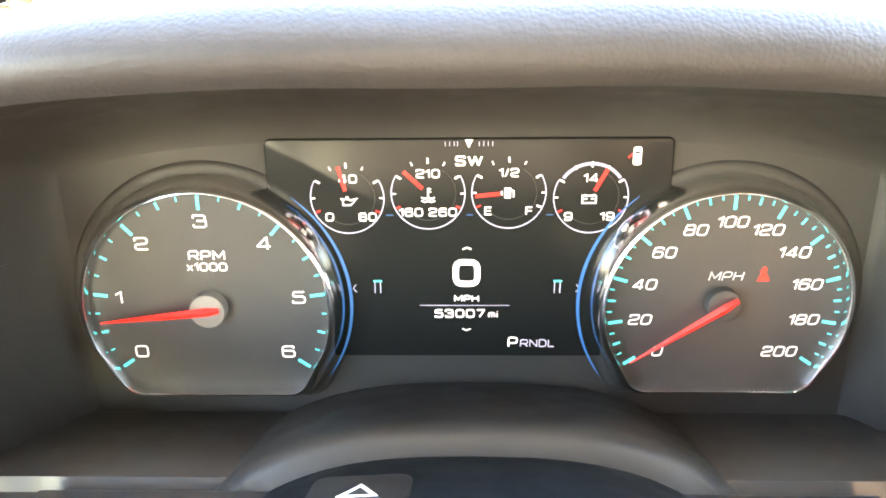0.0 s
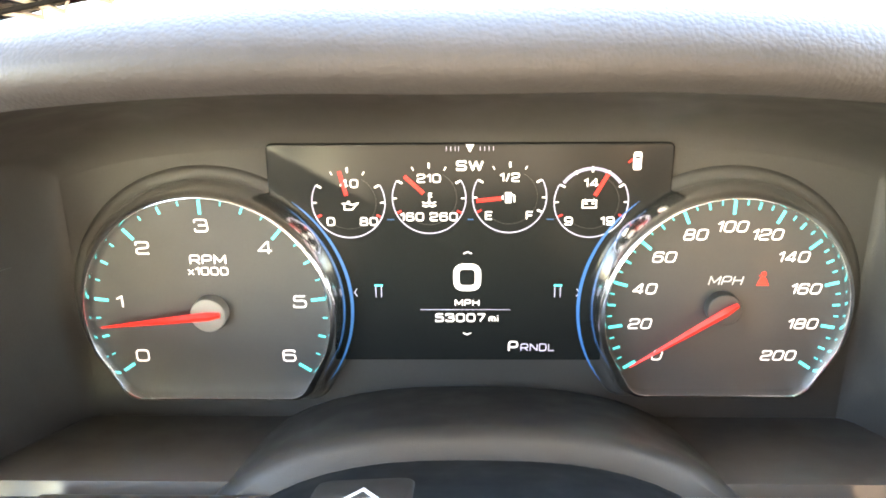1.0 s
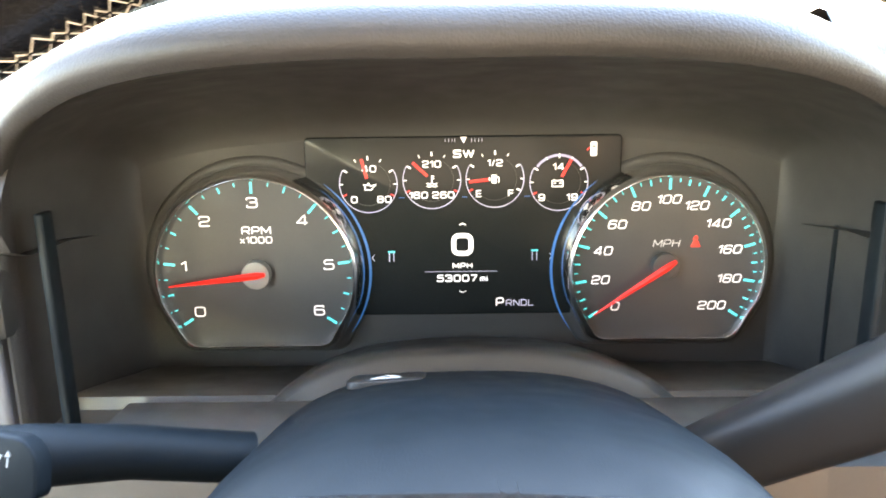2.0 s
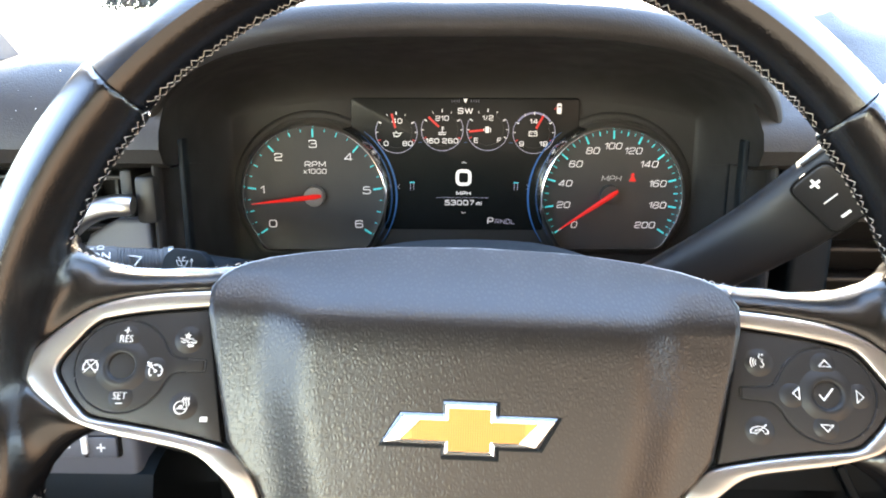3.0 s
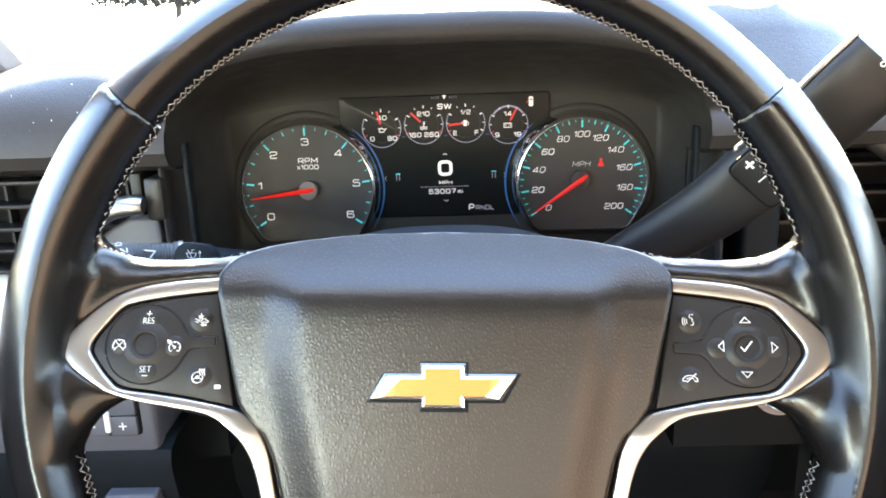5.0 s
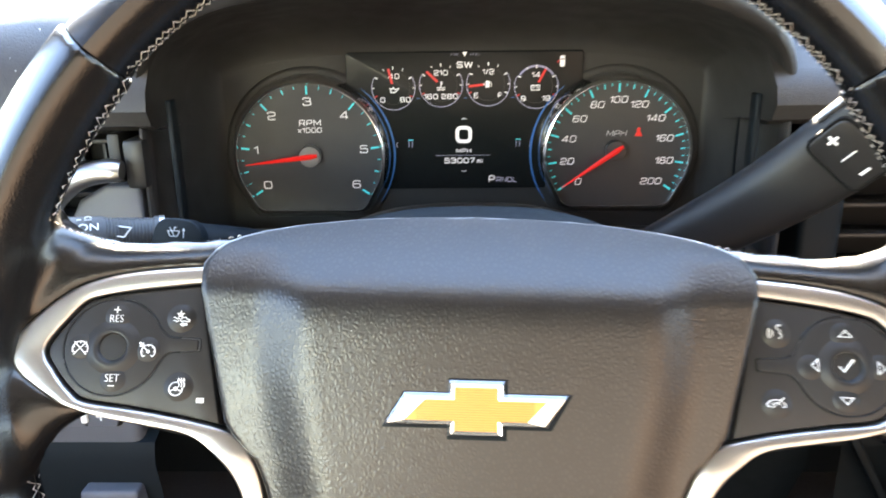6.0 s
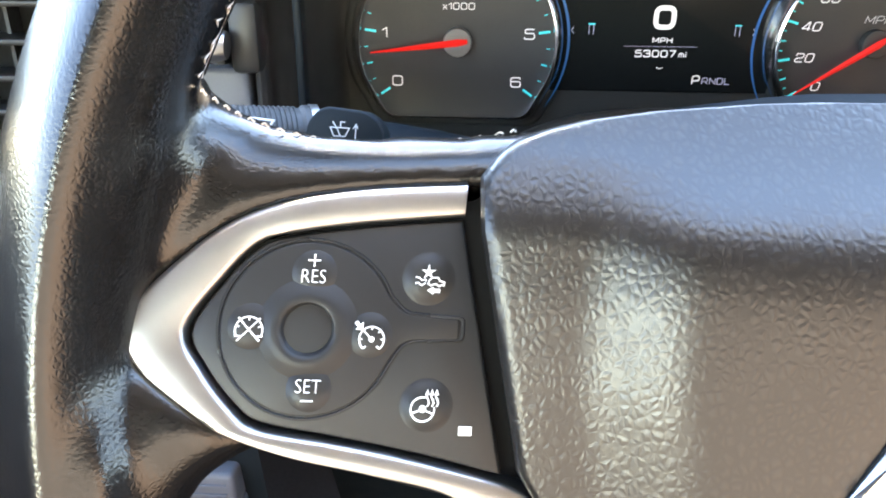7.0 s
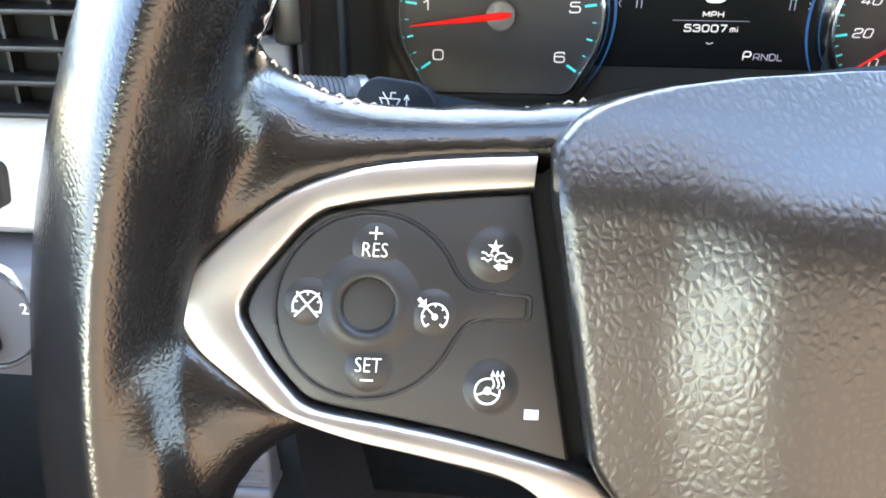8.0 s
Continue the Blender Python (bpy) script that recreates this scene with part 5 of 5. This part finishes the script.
EM_OUT = [(-0.0312, -0.0143), (-0.0243, -0.0030), (-0.0093, -0.0030), (-0.0093, 0.0014), (0.0100, 0.0014), (0.0100, -0.0030), (0.0315, -0.0030), (0.0248, -0.0143), (0.0100, -0.0143), (0.0100, -0.0178), (-0.0093, -0.0178), (-0.0093, -0.0143)]


def inset(points, w, ends):
    """The outline drawn in by w; its two pointed ends by more."""
    cy = -0.0084
    out = []
    for i, (x, y) in enumerate(points):
        nx = x - math.copysign(ends if abs(x) > 0.02 else w, x)
        ny = y - math.copysign(w, y - cy)
        out.append((nx, ny))
    return out


emblem = part("emblem", prism_bm(EM_OUT, 0.0095, 0.0115), M_CHROME, pad, "plain cross-shaped badge with bright frame", smooth=False)
top = inset(EM_OUT, 0.0021, 0.0070)
bm = grid_mesh([[(x, y, 0.0115) for x, y in EM_OUT], [(x, y, 0.0131) for x, y in inset(EM_OUT, 0.0010, 0.0012)], [(x, y, 0.0129) for x, y in top]], closed_v=True)
part("emblem_frame", bm, M_CHROME, emblem, smooth=False)
part("emblem_insert", prism_bm(top, 0.0110, 0.0128, 0.0), M_GOLD, emblem, "amber ribbed insert", smooth=False)
lines = []
for i in range(52):
    x = -0.0222 + i * 0.00085
    wide_part = -0.0070 < x < 0.0076
    if wide_part or -0.0205 < x < 0.0195:
        y0, y1 = (-0.0154, -0.0010) if wide_part else (-0.0119, -0.0054)
        lines.append([(x, y0), (x, y1)])
for i in range(17):
    y = -0.0152 + i * 0.00085
    x0, x1 = (-0.0205, 0.0200) if -0.0120 < y < -0.0053 else (-0.0070, 0.0077)
    lines.append([(x0, y), (x1, y)])
part("emblem_ribs", strokes(lines, 0.00022, 0.0126, 0.01286), M_GOLD_LINE, emblem, smooth=False)
# Dark plate set right and down behind the badge: its recess's shadow in colour.
part("emblem_recess_shade", prism_bm([(x * 1.030 + math.copysign(0.0003, x) + 0.0004, -0.0088 + (y + 0.0084) * 1.09) for x, y in EM_OUT], 0.0092, 0.0112), M_SHADED, pad, smooth=False)

# ---------------------------------------------------------------- stalks
stalk = thing("turn_signal_stalk", pose(0, 0, 0), "black plastic turn signal and wiper stalk", "stalk")
bm = tube(bmesh.new(), [(-0.075, -0.150, -0.005), (-0.110, -0.165, 0.006), (-0.135, -0.178, 0.012), (-0.150, -0.185, 0.013)], [0.009, 0.009, 0.010, 0.0115], 18)
part("base", bm, M_SHADED, stalk)
bm = tube(bmesh.new(), [(-0.146, -0.1834, 0.014), (-0.150, -0.185, 0.0145), (-0.151, -0.1854, 0.0146), (-0.170, -0.193, 0.0166), (-0.1712, -0.1935, 0.0168), (-0.205, -0.205, 0.020), (-0.215, -0.208, 0.021), (-0.218, -0.209, 0.0212)], [0.0125, 0.0125, 0.0115, 0.0115, 0.0125, 0.012, 0.010, 0.006], 24)
part("twist_grip", bm, M_BLACK, stalk, "dark grey twist grip with printed letters")
bm = bmesh.new()
for i in range(13):
    f = i / 12
    c = Vector((-0.152, -0.1858, 0.0147)).lerp(Vector((-0.169, -0.1926, 0.0165)), f)
    d = Vector((-0.92, -0.38, 0.05)).normalized()
    u = d.orthogonal().normalized()
    v = d.cross(u)
    tube(bm, [c + (u * math.cos(2 * math.pi * k / 24) + v * math.sin(2 * math.pi * k / 24)) * 0.0117 for k in range(24)], 0.00045, 5, closed=True)
part("grip_ribs", bm, M_BLACK, stalk)
along = Vector((0.92, 0.385, -0.04)).normalized()
out = Vector((0.1, -0.58, 0.80))
out = (out - along * out.dot(along)).normalized()
side_up = out.cross(along)
LETTERS = Matrix((along, side_up, out)).transposed().to_4x4()
LETTERS.translation = Vector((-0.1765, -0.1955, 0.0172)) + out * 0.0126
part("lettering", text_bm("ON", 0.0042, 0.0, -0.001, 0.0), M_PRINT_DIM, stalk, smooth=False, m=LETTERS)
part("wiper_symbol", strokes([[(-0.005, 0.0040), (-0.003, 0.0040)], arc(0.0, 0.0042, 0.0016, 0, 180, 8), [(-0.0016, 0.0036), (0.0016, 0.0036)]], 0.0003, -0.0002, 0.0003), M_PRINT_DIM, stalk, smooth=False, m=LETTERS)
part("collar_ring", tube(bmesh.new(), [(-0.1455, -0.1832, 0.014), (-0.1478, -0.1841, 0.0142)], 0.0129, 24), M_SILVER, stalk, "bright ring beside the twist grip")
PADDLE = pose(-0.1342, -0.197, 0.0208, 74, 0, -10) @ Matrix.Diagonal((0.60, 0.72, 0.72, 1))
part("paddle", prism_bm(rounded([(-0.022, -0.014), (0.024, -0.014), (0.023, 0.004), (0.015, 0.0105), (-0.010, 0.0120), (-0.018, 0.006)], 0.005), -0.006, 0.003, 0.0015), M_SHADED, stalk, "black wiper paddle", m=PADDLE)
bm = strokes([[(-0.004, 0.002), (0.003, 0.002), (0.0055, 0.0062), (-0.0065, 0.0062), (-0.004, 0.002)], [(0.0, 0.002), (-0.002, 0.0055), (-0.005, 0.009)], [(0.0, 0.006), (0.0, 0.009), (0.003, 0.009)], [(0.0095, 0.001), (0.0095, 0.008)], [(0.008, 0.006), (0.0095, 0.0082), (0.011, 0.006)]], 0.00045, 0.003, 0.0033)
part("wiper_symbol", bm, M_PRINT_DIM, stalk, smooth=False, m=PADDLE @ pose(0, -0.002, 0) @ Matrix.Scale(0.85, 4, (1, 0, 0)) @ Matrix.Scale(0.85, 4, (0, 1, 0)))
RING = pose(-0.1605, -0.1988, 0.0231, 52, 0, -22)
part("wiper_symbol", strokes([[(-0.004, -0.002), (0.004, -0.002), (0.006, 0.003), (-0.006, 0.003), (-0.004, -0.002)]], 0.0005, 0.0, 0.0006), M_PRINT_DIM, stalk, smooth=False, m=RING)

shifter = thing("shift_lever", pose(0, 0, 0), "black plastic column shift lever with silver edge", "shift lever")
AX = [Vector(p) for p in ((0.082, -0.122, -0.030), (0.120, -0.136, -0.004), (0.159, -0.154, 0.026), (0.189, -0.172, 0.057), (0.212, -0.196, 0.093), (0.225, -0.205, 0.110), (0.2305, -0.2085, 0.117))]
path = smooth_line(AX, 25)
rows = []
for i, p in enumerate(path):
    t = (path[min(i + 1, 24)] - path[max(i - 1, 0)]).normalized()
    n = Vector((0, -1, 0.25))
    n = (n - t * n.dot(t)).normalized()
    w = t.cross(n)
    f = i / 24
    half = 0.013 + 0.0075 * min(f / 0.45, 1) - (0.004 if i == 24 else 0)
    deep = 0.012 + 0.001 * f - (0.004 if i == 24 else 0)
    ring = []
    for k in range(28):
        a = 2 * math.pi * k / 28
        c, s = math.cos(a), math.sin(a)
        e = (abs(c) ** 3 + abs(s) ** 3) ** (-1 / 3)
        ring.append(p + w * half * e * c + n * deep * e * s)
    rows.append(ring)
bm = grid_mesh(rows, closed_v=True)
bm.verts.ensure_lookup_table()
bm.faces.new(bm.verts[-28:])
part("lever", bm, M_PANEL, shifter)


def lever_frame(i):
    """A frame on the lever's driver side: x across, y along, z out."""
    p = path[i]
    t = (path[min(i + 1, 24)] - path[max(i - 1, 0)]).normalized()
    n = Vector((0, -1, 0.25))
    n = (n - t * n.dot(t)).normalized()
    w = t.cross(n)
    return Matrix(((w.x, t.x, n.x, p.x), (w.y, t.y, n.y, p.y), (w.z, t.z, n.z, p.z), (0, 0, 0, 1)))


F = lever_frame(12)
side = 1 if (F.to_3x3() @ Vector((1, 0, 0))).x > 0 else -1
part("range_switch", prism_bm(rounded([(-0.016, -0.011), (0.016, -0.011), (0.016, 0.011), (-0.016, 0.011)], 0.005), 0.0118, 0.0142, 0.0009), M_PANEL, shifter, "charcoal rocker with plus and minus", m=F)
part("switch_gap", prism_bm(rounded([(-0.0172, -0.0122), (0.0172, -0.0122), (0.0172, 0.0122), (-0.0172, 0.0122)], 0.006), 0.0112, 0.0134), M_GAP, shifter, m=F)
part("plus_sign", strokes([[(-0.0105 * side - 0.0028, 0.0), (-0.0105 * side + 0.0028, 0.0)], [(-0.0105 * side, -0.0028), (-0.0105 * side, 0.0028)]], 0.0013, 0.014, 0.0145), M_PRINT, shifter, smooth=False, m=F)
part("divider_mark", strokes([[(0.0, -0.004), (0.0, 0.004)]], 0.0006, 0.014, 0.0144), M_PRINT, shifter, smooth=False, m=F)
part("minus_sign", strokes([[(0.0105 * side, -0.0026), (0.0105 * side, 0.0026)]], 0.0013, 0.014, 0.0145), M_PRINT, shifter, smooth=False, m=F)
F2 = lever_frame(23)
part("tow_symbol", strokes([[(-0.004, 0.0), (0.004, 0.0), (0.004, 0.003), (-0.004, 0.003), (-0.004, 0.0)], arc(-0.002, -0.0015, 0.0012, 0, 360, 10), arc(0.002, -0.0015, 0.0012, 0, 360, 10), [(0.004, 0.001), (0.007, 0.001)]], 0.0006, 0.0122, 0.0132), M_PRINT, shifter, smooth=False, m=F2)
edge = []
for i in range(12, 25):
    M = lever_frame(i)
    edge.append(M @ Vector((-0.0205 * side, 0, 0.006)))
part("edge_strip", tube(bmesh.new(), edge, 0.0016, 8), M_SILVER, shifter, "bright silver edge strip")

# ---------------------------------------------------------------- left side of the dash
vent = thing("side_vent", pose(0, 0, 0), "black slatted air vent in the dash", "air vent")
part("housing", box_bm(-0.60, -0.207, -0.050, -0.035, -0.030, 0.050, 0.002), M_GAP, vent)
for z in (0.046, 0.029, 0.0125, -0.0035, -0.019):
    part("slat", box_bm(-0.46, -0.212, -0.078, -0.055, z - 0.0014, z + 0.0014, 0.0008), M_PANEL, vent)
for x in (-0.40, -0.37, -0.344, -0.318, -0.292, -0.266, -0.243, -0.228):
    part("vane", box_bm(x - 0.0009, x + 0.0009, -0.060, -0.045, -0.026, 0.046), M_BLACK, vent)
part("frame", box_bm(-0.214, -0.206, -0.086, -0.040, -0.002, 0.052, 0.002), M_BLACK, vent)
trim_piece = thing("dash_trim", pose(0, 0, 0), "silver painted curved trim on the dash", "trim")
pts = smooth_line([(-0.1985, -0.104, 0.033), (-0.212, -0.104, 0.0325), (-0.226, -0.103, 0.028), (-0.240, -0.100, 0.018), (-0.255, -0.096, 0.003), (-0.275, -0.09, -0.018)], 24)
bm = tube(bmesh.new(), pts, [0.006, 0.0068] + [0.0075] * 22, 14, flat=0.8)
part("arched_blade", bm, M_SILVER, trim_piece)
part("end_cap", box_bm(-0.200, -0.187, -0.098, -0.05, 0.020, 0.050, 0.003), M_PANEL, trim_piece)
bm = grid_mesh([[(x, y, z) for y, z in ((-0.03, -0.018), (-0.068, -0.021), (-0.076, -0.028), (-0.078, -0.06), (-0.076, -0.078), (-0.066, -0.086), (-0.03, -0.088))] for x in [-0.60 + 0.345 * i / 8 for i in range(9)]])
part("broad_blade", bm, M_SILVER_LIT, trim_piece)
lower = thing("switch_bezel", pose(0, 0, 0), "grey plastic lamp switch bezel under the trim", "switch panel")
part("bezel", box_bm(-0.60, -0.2135, -0.100, -0.03, -0.158, -0.090, 0.006, 3), M_GREY, lower)
part("inner_fill", prism_bm([(-0.252, -0.022), (-0.194, -0.022), (-0.194, 0.022), (-0.215, 0.022), (-0.233, 0.012)], 0.05, 0.094, 0.003), M_GREY, lower, m=FRONT)
part("dark_slot", box_bm(-0.245, -0.194, -0.096, -0.05, -0.092, -0.022, 0.003), M_BLACK, lower)
dimmer = thing("dimmer_switch", FRONT, "grey dimmer switch with plus and minus", "switch")
part("housing", prism_bm(rounded([(-0.292, -0.140), (-0.224, -0.140), (-0.224, -0.100), (-0.292, -0.100)], 0.004), 0.096, 0.1015, 0.001), M_GAP, dimmer)
for x0, x1, y0, y1 in ((-0.290, -0.2475, -0.1385, -0.1235), (-0.2465, -0.226, -0.1385, -0.1235), (-0.290, -0.226, -0.1225, -0.102)):
    part("key", prism_bm(rounded([(x0, y0), (x1, y0), (x1, y1), (x0, y1)], 0.002), 0.097, 0.104, 0.0008), M_GREY, dimmer)
part("plus_sign", strokes([[(-0.2395, -0.131), (-0.2335, -0.131)], [(-0.2365, -0.134), (-0.2365, -0.128)]], 0.0010, 0.104, 0.1044), M_PRINT, dimmer, smooth=False)
part("minus_sign", strokes([[(-0.262, -0.131), (-0.257, -0.131)]], 0.0010, 0.104, 0.1044), M_PRINT, dimmer, smooth=False)
part("slide_marker", prism_bm(rounded([(-0.2490, -0.135), (-0.2450, -0.135), (-0.2450, -0.119), (-0.2490, -0.119)], 0.001), 0.103, 0.1062, 0.0006), M_PRINT, dimmer)
knob = thing("headlamp_knob", FRONT, "round grey headlamp knob with chrome ring", "knob")
kx, ky = -0.361, -0.117
rows = [[(kx + r * math.cos(2 * math.pi * i / 48), ky + r * math.sin(2 * math.pi * i / 48), z) for i in range(48)] for r, z in ((0.0315, 0.098), (0.0315, 0.102), (0.0305, 0.1045), (0.029, 0.1045), (0.028, 0.102), (0.028, 0.098))]
part("ring", grid_mesh(rows, closed_v=True), M_CHROME, knob, "thin chrome ring")
part("dial", disc_bm(kx, ky, 0.0278, 0.098, 0.1030, 0.001, 48), M_GREY, knob)
part("grip", prism_bm(rounded([(kx - 0.007, ky - 0.020), (kx + 0.007, ky - 0.020), (kx + 0.007, ky + 0.020), (kx - 0.007, ky + 0.020)], 0.005), 0.102, 0.116, 0.002), M_BLACK, knob)
part("lettering", text_bm("2", 0.006, kx + 0.024, ky + 0.006, 0.1032), M_PRINT, knob, smooth=False)
small = thing("trim_knob", FRONT, "small black rounded switch on silver trim", "knob")
part("cap", prism_bm(rounded([(-0.372, -0.066), (-0.348, -0.066), (-0.346, -0.042), (-0.372, -0.040)], 0.006), 0.072, 0.086, 0.003), M_BLACK, small)

release = thing("release_handle", pose(0, 0, 0), "grey plastic release handle on the lower dash panel", "handle")
part("grip", box_bm(-0.256, -0.2165, -0.112, -0.092, -0.209, -0.184, 0.003, 3), M_GREY, release)
part("lip", box_bm(-0.257, -0.2160, -0.1155, -0.092, -0.2145, -0.2075, 0.0025, 3), M_GREY, release, "rounded pale lip")
for z in (-0.203, -0.197, -0.191):
    part("rib", box_bm(-0.252, -0.2205, -0.1132, -0.110, z - 0.0008, z + 0.0008, 0.0005), M_GREY, release)

# ---------------------------------------------------------------- right side of the dash
rvent = thing("centre_vent", pose(0, 0, 0), "black slatted centre air vent in the dash", "air vent")
part("housing", box_bm(0.235, 0.345, -0.050, -0.035, -0.075, 0.045, 0.002), M_GAP, rvent)
for z in (0.040, 0.020, 0.0, -0.020, -0.040, -0.060):
    part("slat", box_bm(0.240, 0.345, -0.072, -0.050, z - 0.0014, z + 0.0014, 0.0008), M_PANEL, rvent)
part("frame", box_bm(0.212, 0.238, -0.082, -0.040, -0.09, 0.050, 0.004, 3), M_SHADED, rvent)
stack = thing("centre_stack", pose(0, 0, 0), "dark centre stack with a curved upper edge", "centre stack")
bm = tube(bmesh.new(), smooth_line([(0.262, -0.086, 0.070), (0.290, -0.089, 0.060), (0.315, -0.090, 0.040), (0.330, -0.090, 0.010), (0.336, -0.088, -0.06)], 20), 0.007, 12)
part("edge_roll", bm, M_BLACK, stack)
part("body", box_bm(0.338, 0.70, -0.092, -0.03, -0.45, 0.048, 0.008, 3), M_BLACK, stack)
ignition = thing("ignition_ring", FRONT, "bright metal ignition lock ring", "ignition")
kx, ky = 0.262, -0.136
rows = [[(kx + r * math.cos(2 * math.pi * i / 40), ky + r * math.sin(2 * math.pi * i / 40), z) for i in range(40)] for r, z in ((0.026, 0.040), (0.026, 0.050), (0.0245, 0.054), (0.020, 0.054), (0.017, 0.048), (0.002, 0.047))]
part("ring", grid_mesh(rows, closed_v=True), M_CHROME, ignition)
bracket = thing("lower_bracket", pose(0, 0, 0), "dark lower dash brace beside the column", "brace")
part("plate", prism_bm([(0.282, -0.176), (0.288, -0.173), (0.335, -0.255), (0.330, -0.26)], 0.03, 0.040, 0.002), M_SHADED, bracket, m=FRONT)

# ---------------------------------------------------------------- outside
rng = random.Random(4)
hedge = bmesh.new()
for i in range(16000):
    a = rng.random() * 2 * math.pi
    h = rng.random()
    r = 3.4 * rng.random() ** 0.5 * (1.1 - 0.5 * h)
    c = Vector((-9.3 + r * math.cos(a) * 0.75, 26 + r * math.sin(a) * 0.75, 1.75 + 3.0 * h))
    e = pose(*c, rng.random() * 360, rng.random() * 360, rng.random() * 360)
    k = 0.05 + 0.09 * rng.random()
    hedge.faces.new([hedge.verts.new(e @ Vector(p)) for p in ((-k, 0, 0), (0, -k * 0.5, 0), (k, 0, 0), (0, k * 0.5, 0))])
tube(hedge, [(-9.4, 26, -1.4), (-9.4, 26, 0.5), (-9.3, 26, 2.0)], [0.22, 0.16, 0.08], 8)
hd = part("tree", hedge, M_HEDGE, None, smooth=False)
tagged(hd, "dark leafy tree outside beyond the windshield", "tree", "", "stuff")
